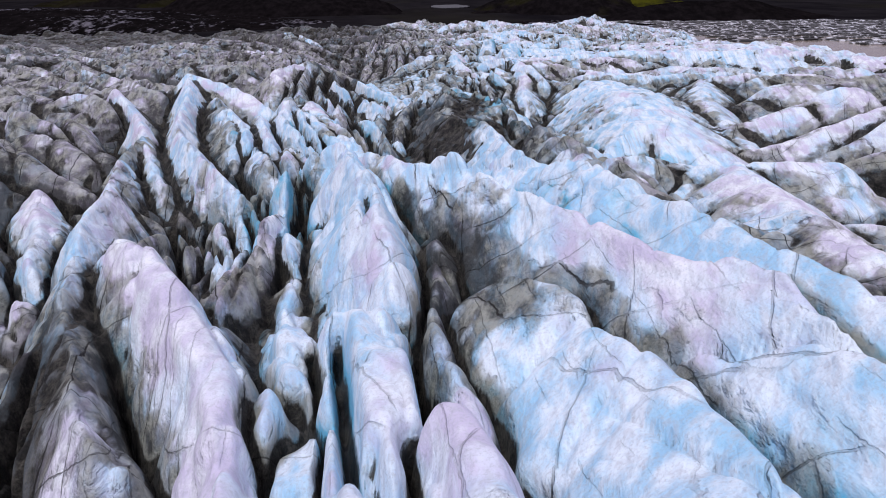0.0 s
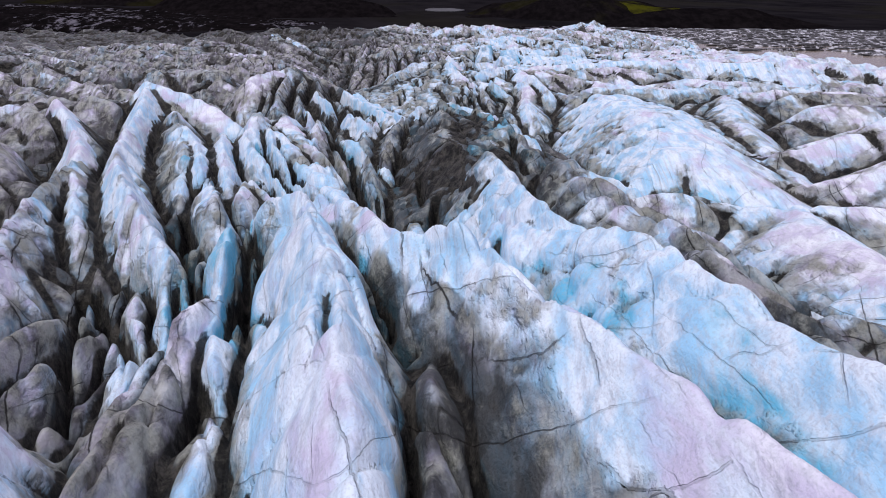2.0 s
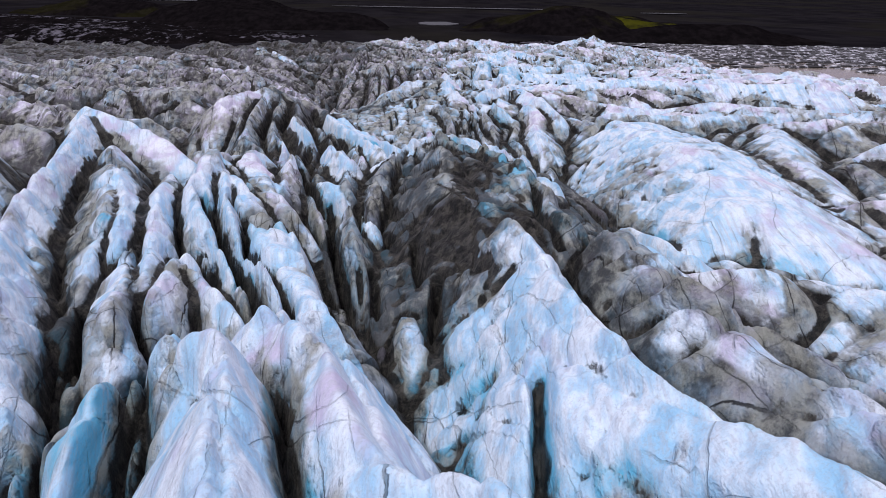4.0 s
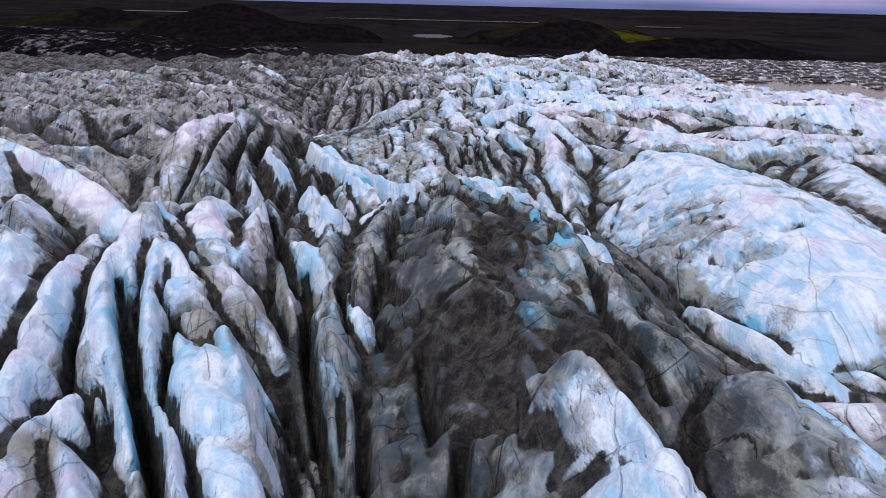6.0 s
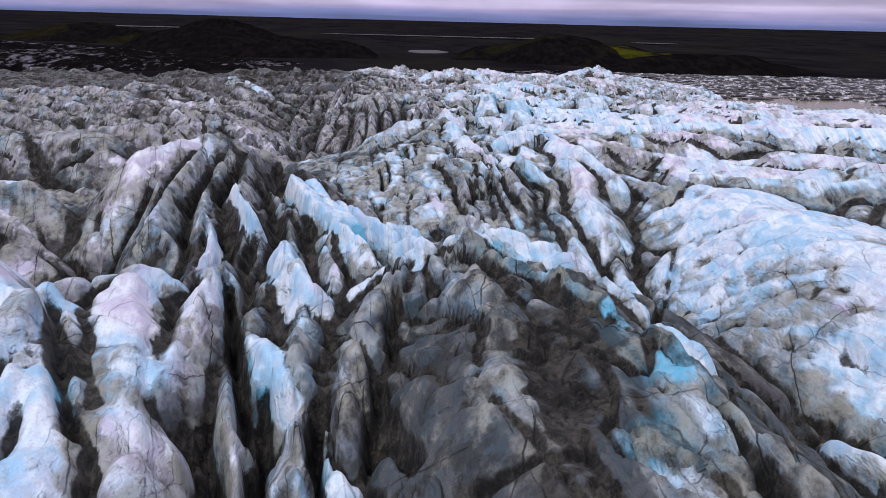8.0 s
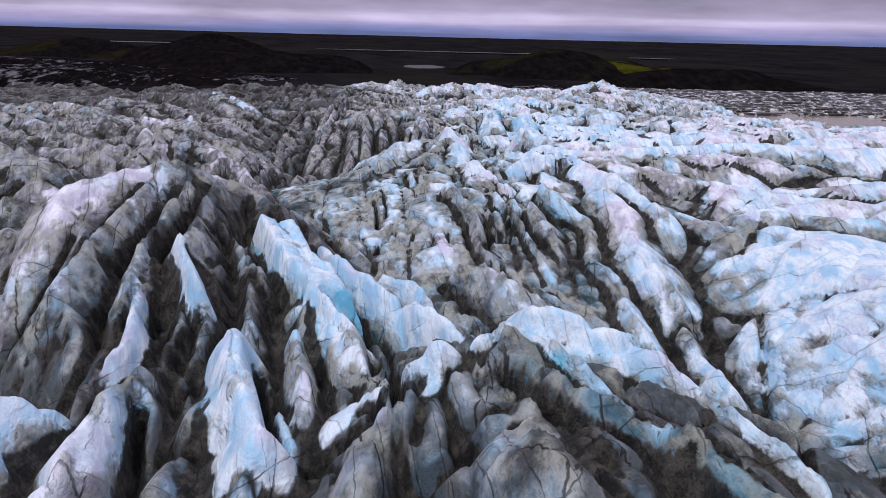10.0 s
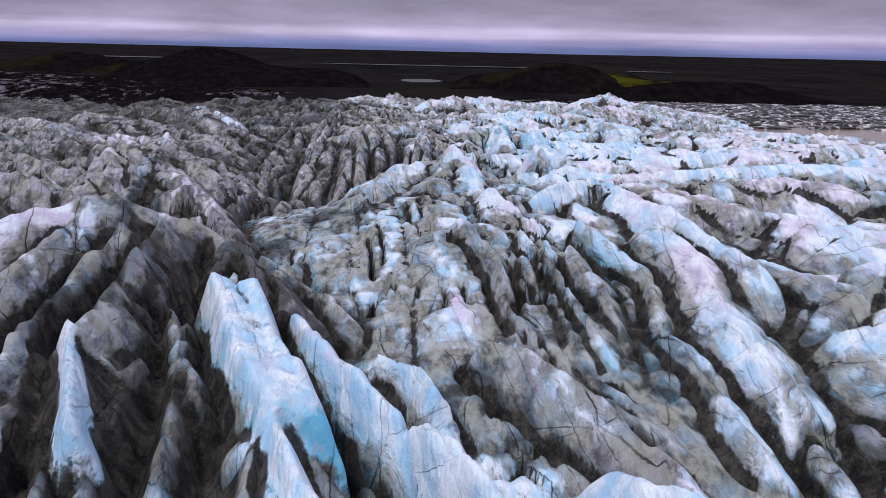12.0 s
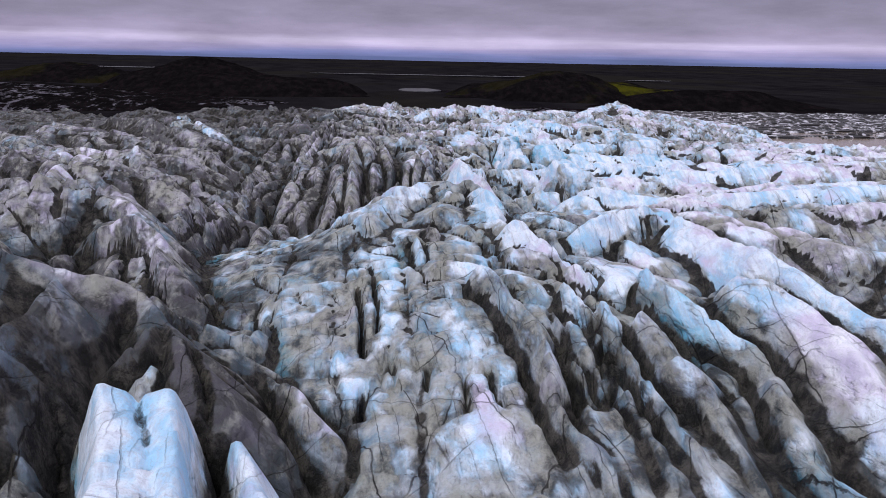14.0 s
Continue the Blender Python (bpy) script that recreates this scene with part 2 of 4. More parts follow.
def layered(x, y, seed=0, octaves=4, gain=0.5):
    total, amp = np.zeros_like(x), 1.0
    for k in range(octaves):
        total += amp * soft_noise(x * 2 ** k + 17.3 * k, y * 2 ** k - 9.1 * k, seed + k)
        amp *= gain
    return total


def creased(x, y, seed=0, octaves=3):
    """Sharp-crested noise, 0 to 1."""
    total, amp, norm = np.zeros_like(x), 1.0, 0.0
    for k in range(octaves):
        total += amp * (1 - np.abs(soft_noise(x * 2 ** k + 5.7 * k, y * 2 ** k + 3.3 * k, seed + k)))
        norm += amp
        amp *= 0.5
    return total / norm


def spread_out(a, nx, ny):
    """a, averaged over some columns and rows to each side."""
    for n, axis in ((nx, 1), (ny, 0)):
        pad = [(n + 1, n) if i == axis else (0, 0) for i in (0, 1)]
        c = np.cumsum(np.pad(a, pad, mode="edge"), axis=axis)
        size = a.shape[axis]
        a = (np.take(c, np.arange(2 * n + 1, 2 * n + 1 + size), axis=axis) - np.take(c, np.arange(size), axis=axis)) / (2 * n + 1)
    return a


# ---- the glacier's surface: a sheet of ice ridges ----
RIDGES = []


def ridge(left, right, tip, dirt, blue, ribbing, wide, ends, *crest):
    """One ice ridge: how steep its two flanks are, how round its crest, how dirty, how blue, how deeply ribbed, how wide its back (below 0: a slab that slants off to its right), how blunt its ends, and its crest line."""
    RIDGES.append((left, right, tip, dirt, blue, ribbing, wide, ends, np.array(crest, float)))


SLOTS = []


def slot(deep, *way):
    """A narrow crevasse along a line on the ice."""
    SLOTS.append((deep, np.array(way, float)))


ridge(1.3, 1.5, 0.3, 0.32, 0.4, 1.0, 0, 1.0, (-27.1, 69.5, 46.5), (-24.5, 57.6, 47), (-20.1, 44.3, 47.8), (-18.3, 37.6, 48.5), (-14.9, 28.9, 49), (-11.3, 20.5, 49.5), (-8, 14.6, 50))
ridge(1.5, 1.6, 0.5, 0.15, 0.25, 1.0, 0.4, 1.0, (-13.6, 30.5, 49), (-11.6, 27.3, 50.4), (-7.5, 20.5, 50.2), (-5, 14.7, 50.5), (-4.1, 11.7, 51), (-3.5, 4, 51.5))
ridge(1.7, 1.7, 0.9, 0.1, 0.5, 1.0, 0.8, 1.0, (-2.6, 20.9, 50.6), (-1.6, 16, 51.5), (-0.9, 11.7, 52), (-0.7, 9.9, 52.2))
ridge(1.7, 1.5, 0.4, 0.05, 0.4, 1.0, 0.6, 1.0, (-5.8, 25.1, 47.9), (-4.4, 20.3, 49.5), (-3.5, 17.3, 50), (-3.4, 13.7, 50.6), (-3.1, 11.4, 51))
ridge(1.8, 1.6, 0.5, -0.1, 0.2, 1.0, 0.6, 1.0, (0.1, 12.8, 52.2), (0.4, 10.9, 52.5), (0.6, 9.2, 52.8))
ridge(0.62, 1.6, 0.5, 0.08, 0.5, 0.6, 0, 1.0, (2.1, 23.4, 50.4), (3.5, 21, 51), (4.1, 17.6, 51.4), (4.6, 15.6, 51.8), (4.8, 14.2, 52), (4.9, 11.9, 52.4), (4.8, 9.1, 53), (4.2, 4, 53.2))
ridge(1.2, 1.0, 0.5, 0.5, 0.3, 1.2, 0, 1.0, (-0.4, 34, 48.6), (-0.4, 29, 49.7), (-0.4, 21.2, 49.9), (0.3, 16.9, 50.3), (1, 13.4, 50.7), (1.6, 10.6, 51))
ridge(1.2, 1.4, 0.7, 0.12, 0.35, 0.7, 0, 1.0, (-6.5, 51, 48.5), (-3.8, 46.8, 49.4), (-2.2, 40, 50.7), (-0.3, 37.6, 51.2), (0.7, 36, 51.6), (3.1, 29.1, 52), (4.9, 23.5, 52.3), (6.2, 19.3, 52.8), (7.5, 16, 53.4), (7.6, 4, 53.8))
ridge(1.05, 1.3, 0.5, 0.08, 0.75, 0.6, 0, 1.0, (2.4, 63.5, 47.2), (3.3, 61, 48.5), (4.6, 46.8, 49.4), (5.7, 42.5, 50), (6.8, 38.2, 50.8), (7.1, 33.4, 51.5), (7.7, 29.7, 51.9), (8.6, 21.3, 52.9), (9.5, 14, 53.5), (10, 4, 54))
ridge(1.3, 0.6, 0.5, 0.8, 0.4, 1.0, 0, 1.0, (7.4, 60.7, 48.6), (8.7, 48.4, 49.1), (9.3, 41.8, 49.9), (9, 36, 50.5), (10, 28, 51))
ridge(1.35, 1.25, 0.7, 0.1, 0.6, 0.7, 0, 1.0, (-9.2, 47.5, 49), (-7.5, 45.6, 50.2), (-6.2, 44.6, 50.6), (-4.9, 40, 50.9), (-3.9, 36.2, 51.1), (-3.3, 31.5, 51.4), (-2.1, 26, 51), (-1.5, 21.9, 50.7))
ridge(1.6, 1.6, 0.4, 0.1, 0.6, 1.0, 0, 1.0, (-9.6, 51, 47.7), (-9.2, 46, 49.3), (-8.8, 41.1, 48.6), (-7.5, 35.4, 48.2), (-6.5, 32.4, 47.6))
ridge(1.0, 1.05, 0.3, 0.22, 0.45, 0.5, 0, 0.42, (-12.2, 49.6, 45.6), (-10.8, 44.8, 47.2), (-8.8, 38, 47.5), (-6.7, 32.2, 47.6), (-5.9, 27, 48))
ridge(1.0, 1.05, 0.3, 0.3, 0.6, 0.5, 0, 0.42, (-17.5, 58.3, 43.6), (-15, 54, 45.2), (-12.5, 49.6, 46.1), (-11, 42, 46.2), (-9.4, 36, 46.5))
ridge(1.0, 1.05, 0.3, 0.32, 0.3, 0.5, 0, 0.42, (-17.3, 64.9, 43.8), (-16.5, 60, 45.4), (-14.6, 48, 45.6), (-12.2, 40, 46.3), (-9.9, 33, 46.4), (-7.5, 26, 47.2))
ridge(1.5, 1.4, 0.5, 0.08, 0.5, 1.0, 0, 1.0, (-31, 96, 48.4), (-26.3, 78, 47.3), (-22.9, 66.8, 47.4), (-18.6, 56.8, 47.8), (-14.6, 48.9, 47.6), (-11.3, 43.6, 47.4), (-9.2, 36.2, 47.8))
ridge(1.0, 1.05, 0.5, 0.25, 0.5, 0.5, 0, 0.42, (-26.3, 88.7, 45.6), (-24.5, 84, 47.2), (-18.8, 68.8, 46.6), (-15.9, 57.8, 45.6), (-13.9, 49.9, 46.2))
ridge(1.0, 1.05, 0.5, 0.3, 0.4, 0.5, 0, 0.42, (-20.5, 86.6, 44), (-19.4, 81.7, 45.6), (-16, 66.2, 46.2), (-12.3, 52.5, 48))
ridge(1.4, 1.5, 0.4, 0.08, 0.4, 1.0, 0, 1.0, (-17.5, 87.7, 45.3), (-16, 82.9, 46.9), (-10.8, 66.1, 47), (-8.6, 61, 47.2), (-6.1, 52.7, 48), (-6.5, 51, 48.5))
ridge(1.4, 1.4, 0.4, 0.45, 0.3, 1.0, 0, 1.0, (-13.1, 98, 43.4), (-12.5, 93, 45), (-10.1, 71.9, 45.5), (-6.3, 61.2, 46), (-4.2, 54.3, 46.5))
ridge(1.2, 1.2, 0.6, 0.08, 0.3, 1.0, 0, 0.42, (-36, 86, 48.2), (-29.3, 74.5, 46.3), (-25.9, 65.4, 46.3), (-20.2, 53.6, 46))
ridge(1.2, 1.2, 0.6, 0.7, 0.05, 1.0, 0, 0.42, (-27.8, 71, 42.9), (-25.7, 66.5, 44.5), (-18.8, 51.8, 44.5), (-13, 41.7, 45))
ridge(1.0, 1.0, 0.6, 0.08, 0.2, 1.0, 0, 0.42, (-34.7, 62, 47), (-26.7, 48.7, 47), (-19.3, 33.6, 47.5))
ridge(0.9, 1.2, 0.5, 0.7, 0.4, 1.0, 0, 1.0, (1.9, 66, 45.6), (2.6, 63.5, 46.6), (3, 61, 47.4))
ridge(1.0, 1.1, 0.6, 0.7, 0.3, 1.0, 0, 1.0, (-3, 93.2, 46.4), (-4.6, 86.3, 45), (-5, 78, 44), (-4.7, 70, 43.2))
ridge(1.8, 1.8, 0.4, 0.15, 0.7, 1.0, 0.3, 0.42, (-2.1, 66.5, 43.9), (-1.7, 60.5, 44.2), (-1.4, 57.3, 44.3))
ridge(1.6, 1.4, 0.4, 0.6, 0.5, 1.0, 0, 0.42, (-8.3, 93.5, 43), (-7.6, 88.5, 44.6), (-5.7, 74.8, 44.8), (-4.5, 67, 44.4), (-3.6, 60.8, 44))
ridge(1.6, 1.5, 0.4, 0.45, 0.4, 1.0, 0, 0.42, (-10.7, 99.3, 42), (-10.3, 94.3, 43.6), (-9.4, 82.7, 44.4), (-7.3, 74.8, 43.2))
ridge(1.3, 1.2, 0.6, 0.7, 0.05, 1.0, 0, 1.0, (-15.4, 95.4, 41.4), (-13.8, 90.7, 43), (-10.1, 79.5, 43), (-7.1, 72.4, 43), (-4.9, 65.5, 43.4), (-3, 58.2, 44))
ridge(1.5, 1.6, 0.4, 0.08, 0.55, 1.0, 0.35, 1.0, (-17, 85.4, 47.1), (-16.1, 80.6, 47.5), (-15, 73.3, 47.1), (-12.3, 66.8, 46.9), (-10.6, 63.6, 46.4), (-9.3, 60.6, 46))
ridge(1.5, 1.5, 0.4, 0.2, 0.5, 1.0, 0.4, 1.0, (-17.5, 86.6, 45), (-15.5, 82, 46.6), (-13.6, 77.7, 46.5), (-10.8, 71.2, 46.3), (-9.5, 67.5, 46.4))
ridge(2.2, 2.0, 0.3, 0.08, 0.7, 1.0, 1.3, 1.0, (-11.5, 72.6, 45), (-9.9, 67.8, 46.6), (-8.2, 62.6, 46.9), (-6.9, 58.6, 46.9), (-5.5, 53.6, 47.2))
ridge(1.3, 1.3, 0.5, 0.08, 0.35, 1.0, 0, 0.42, (-18.5, 79.1, 45.4), (-17.3, 74.3, 47), (-15.6, 67.7, 47), (-14, 62.2, 47), (-12.9, 57.3, 47.2))
ridge(1.2, 1.3, 0.5, 0.08, 0.4, 1.0, 0, 0.42, (-13.2, 66.9, 45.2), (-12.6, 61.9, 46.8), (-12.2, 58.8, 47.1), (-11.5, 54.5, 47.5))
ridge(1.3, 1.5, 0.5, 0.08, 0.35, 1.0, 0, 0.42, (-15, 66, 45.1), (-12.4, 61.7, 46.7), (-10.4, 58.4, 46.6), (-8.1, 54.2, 46.8))
ridge(1.3, 1.4, 0.4, 0.3, 0.4, 1.0, 0, 0.42, (-13.5, 72, 44.2), (-12.6, 67.1, 45.8), (-12.1, 64.5, 46), (-10, 61.1, 45.5), (-8.9, 57.9, 45))
ridge(1.0, 1.0, 0.6, 0.08, 0.3, 1.0, 0, 1.0, (-31, 96, 48.4), (-23.7, 90.8, 47), (-19.8, 88.2, 45.5))
ridge(1.1, 1.1, 0.5, 0.08, 0.4, 1.0, 0, 1.0, (-26.1, 85.5, 45.6), (-23.7, 81.1, 47.2), (-19.6, 73.8, 47), (-16.2, 64.1, 47))
ridge(1.2, 1.3, 0.5, 0.3, 0.3, 1.0, 0, 1.0, (-17.3, 85.7, 46.8), (-16.3, 89.4, 46), (-14.8, 92.6, 45.2))
ridge(1.4, 1.2, 0.5, 0.02, 0.5, 1.0, 0.6, 1.0, (-17.1, 85.1, 46.9), (-14.9, 79.8, 46.8), (-13.3, 76.5, 46.7), (-11.6, 72.3, 46.8))
ridge(1.3, 1.4, 0.5, 0.12, 0.3, 1.0, 0.8, 1.0, (-17.4, 93.8, 44.2), (-15.7, 89.1, 45.8), (-13.5, 83, 45.7), (-11.1, 75.8, 45.8), (-10, 72.5, 45.9))
ridge(1.4, 1.5, 0.4, 0.22, 0.3, 1.0, 0, 0.42, (-15.3, 91.9, 41.7), (-13.3, 87.3, 43.3), (-10.6, 81.2, 43.4), (-8.9, 76.4, 43.6))
ridge(1.5, 1.5, 0.3, 0.55, 0.5, 1.0, 0, 1.0, (-22, 127, 45.4), (-21, 116, 45), (-19.5, 105.5, 44.9), (-18.5, 103.6, 44.2), (-16.6, 100, 43.5))
ridge(1.6, 1.6, 0.3, 0.55, 0.4, 1.0, 0, 1.0, (-20, 129, 45), (-18.7, 118, 44.6), (-17.4, 109.5, 44.5), (-16.1, 103.2, 44), (-15.5, 98.8, 43.2))
ridge(1.6, 1.6, 0.3, 0.72, 0.5, 1.0, 0, 1.0, (-18.3, 131, 44.8), (-16.8, 121, 44.8), (-15.5, 112.2, 45.3), (-14.5, 108.4, 44.2), (-13.7, 106.6, 43.5))
ridge(1.5, 1.3, 0.4, 0.1, 0.55, 1.0, 0.3, 0.42, (-10.8, 89.6, 43), (-8.6, 85.1, 44.6), (-7.4, 82.7, 44.5), (-6, 79.7, 44.3), (-4.7, 75.4, 44.3))
ridge(1.3, 1.3, 0.5, 0.5, 0.2, 1.0, 0, 0.42, (-13.9, 101.9, 41.2), (-12.4, 97.1, 42.8), (-11, 92.8, 42.5), (-10.2, 87.9, 42))
ridge(1.6, 1.6, 0.4, 0.55, 0.4, 1.0, 0, 1.0, (-22.3, 115.4, 44.9), (-21.6, 113, 44.6), (-21.2, 110.2, 44))
ridge(1.2, 0.8, 0.5, -0.05, 0.5, 0.7, 0.3, 1.6, (-3.2, 92.6, 46.2), (-2.2, 93.8, 46.5), (-0.6, 94, 46.8), (0.4, 93.6, 46.9), (1.4, 91.9, 46.85), (2.5, 89.9, 46.8))
ridge(1.0, 1.4, 0.5, 0.05, 0.6, 0.8, 0, 1.2, (2, 102.8, 44.1), (2.5, 100.6, 44.7), (4.4, 99.5, 44.8), (5.7, 97.4, 44.9), (6.5, 94.8, 45), (6.9, 92.1, 45.1), (7.2, 90, 45.2), (9, 84, 45))
ridge(1.2, 1.0, 0.5, 0.26, 0.5, 1.0, 0, 1.0, (13.2, 113.6, 40), (12.4, 107.9, 40), (11.7, 101.1, 40.5))
ridge(0.8, 0.6, 0.8, 0.26, 0.45, 1.5, 0, 1.0, (17.7, 132.7, 42.6), (19.8, 123.1, 43.3), (21.7, 124.3, 44.2), (25, 123.2, 44.4), (26.3, 119.8, 44.8), (40, 118, 45))
ridge(1.2, 1.0, 0.6, 0.35, 0.3, 1.0, 0, 0.42, (-11.7, 134.6, 39.6), (-9.1, 130.6, 40.2), (-7.7, 128.1, 40.6))
ridge(1.0, 1.2, 0.5, 0.5, 0.2, 1.0, 0, 1.0, (-14.2, 128, 43.4), (-14.1, 134.2, 42), (-11.7, 136.1, 40.5), (-11.5, 139.7, 39.8))
ridge(0.9, 0.9, 0.8, 0.6, 0.1, 1.0, 0, 1.0, (-22, 132, 45.8), (-18.8, 133, 44.4), (-15.9, 134.5, 43), (-11.2, 125.2, 42.6))
ridge(0.8, 0.9, 0.8, 0.7, 0.2, 1.0, 0, 1.0, (-33, 159, 44.2), (-27.8, 161.9, 43.4), (-21.5, 151.5, 41.7), (-17.7, 143.7, 41.5))
ridge(0.9, 0.9, 0.6, 0.55, 0.2, 1.0, 0, 1.0, (-22, 132, 46), (-26, 122, 45.6), (-24, 116, 45))
ridge(0.7, 0.35, 2.0, 0.0, 0.55, 0.4, 2.0, 1.0, (24, 122, 43.8), (23.3, 104, 45.3), (22.6, 92, 46.3), (21.8, 84, 46), (20.6, 75, 45.6))
ridge(0.6, 0.5, 1.2, 0.15, 0.3, 0.9, 0, 1.0, (38, 112, 45), (32, 95, 45.5), (30, 80, 44.2), (30, 70, 43))
ridge(0.5, 0.7, 1.0, 0.15, 0.2, 0.9, 0, 1.0, (15.5, 75, 42.5), (21.9, 64.7, 44.3), (24, 62.3, 45.1), (30, 58, 46))
ridge(0.6, 0.6, 1.0, 0.2, 0.2, 0.9, 0, 1.0, (24, 62, 45), (22, 50, 46.2), (20, 38, 47.5), (18.5, 26, 48.8), (18, 12, 50))
ridge(0.6, 0.6, 1.0, 0.25, 0.2, 0.9, 0, 1.0, (13.5, 70, 42), (15, 55, 44.2), (15.5, 42, 46), (15.5, 30, 47.4), (15, 15, 49))
ridge(0.7, 0.6, 1.0, 0.08, 0.5, 1.4, 0, 1.0, (13, 172, 42), (20, 163, 43), (34.8, 162, 44.3), (45, 156, 44.8), (62, 150, 45.5))
ridge(0.7, 0.7, 1.0, 0.15, 0.35, 1.4, 0, 1.0, (17, 160, 42.3), (26, 146, 42.6), (36, 133, 43), (50, 128, 44))
ridge(2.6, 2.6, 0.8, 0.03, 0.75, 1.0, 1.4, 1.0, (13.3, 231, 41.2), (12.6, 226, 40.8))
ridge(2.6, 2.6, 0.8, 0.03, 0.75, 1.0, 1.8, 1.0, (19, 229, 40.6), (19.6, 224, 39.8))
ridge(2.2, 2.2, 0.8, 0.05, 0.6, 1.0, 2.4, 1.0, (37.8, 244, 41), (38.5, 236, 40))
ridge(2.2, 2.2, 0.6, 0.05, 0.7, 1.0, 1.0, 1.0, (11.7, 212, 41.4), (12, 207, 40.5))
ridge(2.2, 2.0, 0.6, 0.1, 0.5, 1.0, 1.2, 1.0, (15.1, 195, 42), (16.5, 189, 41.4))
ridge(2.0, 2.0, 0.6, 0.1, 0.5, 1.0, 1.0, 1.0, (8.3, 256, 40), (9, 250, 39))
ridge(2.0, 2.0, 0.6, 0.1, 0.6, 1.0, 1.0, 1.0, (32, 251, 39.4), (32.6, 246, 38.6))
ridge(1.6, 1.6, 0.6, 0.3, 0.3, 1.0, 0, 1.0, (70, 390, 39.5), (72.5, 384, 40), (76, 378, 38))
ridge(1.4, 1.4, 0.6, 0.1, 0.5, 1.0, 0, 1.0, (-54, 272, 40.6), (-50.4, 268, 40.8), (-48, 262, 39.5))
ridge(1.3, 1.2, 0.6, 0.1, 0.4, 1.0, 0, 1.0, (2, 196, 42), (2.4, 190, 42), (4, 182, 41.5))
ridge(1.2, 1.0, 0.6, 0.2, 0.3, 1.0, 0, 1.0, (-46, 196, 42), (-43.6, 190, 41.8), (-40, 178, 41.6))
ridge(1.5, 1.5, 0.5, 0.35, 0.2, 1.0, 0, 1.0, (20, 360, 39), (24, 352, 39.4), (30, 345, 38.5))
ridge(1.5, 1.5, 0.5, 0.35, 0.2, 1.0, 0, 1.0, (-12, 372, 38.5), (-8, 364, 39), (-2, 358, 38))
ridge(0.5, 0.6, 2.0, 0.35, 0.25, 1.0, 0, 1.0, (-24, 310.8, 40), (-16.2, 319, 41), (-9, 313.9, 40.2))
ridge(0.6, 0.6, 2.0, 0.35, 0.25, 1.0, 0, 1.0, (1, 312.5, 40), (11.6, 321.5, 41), (19.2, 317, 40))
ridge(0.6, 0.6, 2.0, 0.25, 0.3, 1.0, 0, 1.0, (46.3, 321.4, 40), (60.3, 344.2, 41), (63.2, 323.1, 40))
ridge(0.7, 0.7, 1.5, 0.35, 0.25, 1.0, 0, 1.0, (29, 308.8, 39.5), (35.7, 321.2, 40), (38.6, 311, 39.5))
ridge(0.6, 0.6, 1.5, 0.2, 0.3, 1.0, 0, 1.0, (-50.9, 255.7, 40), (-49.5, 262.6, 40.6), (-42.3, 252.2, 40))
ridge(1.6, 1.6, 0.4, 0.08, 0.45, 1.0, 0.8, 1.0, (-4.8, 18, 49.6), (-4, 15.3, 50.1), (-3.1, 11.9, 50.6))
ridge(0.12, 0.12, 0.5, 0.2, 0.55, 2.2, 0, 1.0, (6, 152, 43.2), (6.5, 140, 42.5), (6.5, 133, 41.8), (6.5, 128, 41.2), (7, 118, 40.2), (8, 106, 39.2))

# the rubble-covered mound: its back, its sharp edge, and the clean ridge beyond
ridge(0.4, 1.4, 0.12, 0.66, 0.75, 0.3, 0, 4.0, (0.2, 93.5, 46.9), (1.2, 91.4, 46.8), (2.4, 89.4, 46.8), (3.5, 86.8, 47), (4.5, 83.6, 47.2), (5.2, 79.6, 47.5), (5.8, 75, 47.7), (6.1, 70, 47.9), (6.2, 66, 48.2), (6.6, 63, 48.5))
ridge(0.85, 0.3, 0.3, 1.0, 0.45, 0.4, 0, 4.0, (0.4, 90.5, 46.9), (0.2, 84, 47.1), (0.6, 75.5, 47.3), (2.2, 67, 47.5), (2.8, 62.6, 47.2))
ridge(1.3, 0.7, 0.4, 0.1, 0.45, 0.8, 0, 1.0, (14.4, 93.4, 39.5), (14.1, 88.2, 40.5), (14.2, 85, 41.5), (13.8, 81, 42.5), (14.2, 78.3, 43), (15, 70, 44))
ridge(0.5, 0.5, 0.3, 0.95, 0.6, 0.3, 0, 4.0, (1.8, 88.5, 46.9), (2.6, 83, 47.1), (3.2, 76, 47.3), (4, 69, 47.6), (4.6, 64, 47.9))
# blue slabs and fins beside the dark gully
ridge(2.2, 2.6, 0.12, -0.08, 0.8, 0.4, -2.1, 2.2, (-13.4, 122.3, 43.9), (-11.2, 115.7, 43.9), (-9.4, 110.9, 44), (-8.1, 107.4, 44))
ridge(1.1, 2.3, 0.3, 0.12, 0.5, 0.6, 0, 1.0, (-7.8, 107.6, 43.6), (-6.4, 103.9, 44), (-5.3, 100.8, 44.3), (-4.5, 95.4, 44.6), (-3.7, 91.2, 45))
ridge(2.2, 1.0, 0.4, 0.25, 0.4, 0.6, 0, 1.0, (-7.8, 107.6, 43.5), (-8.1, 104.4, 43.4), (-7.4, 98.7, 44), (-6.8, 93.5, 44.6))
ridge(2.0, 1.7, 0.2, 0.02, 0.6, 0.6, 0.15, 1.4, (-9.6, 123.7, 41.4), (-8.4, 120.6, 41.6), (-7.3, 117.2, 42.1), (-5.8, 114.6, 42.2), (-4.6, 112.1, 42.1), (-2.5, 108.8, 42.1), (-0.8, 104.6, 42.4), (-0.2, 101.9, 42.5))
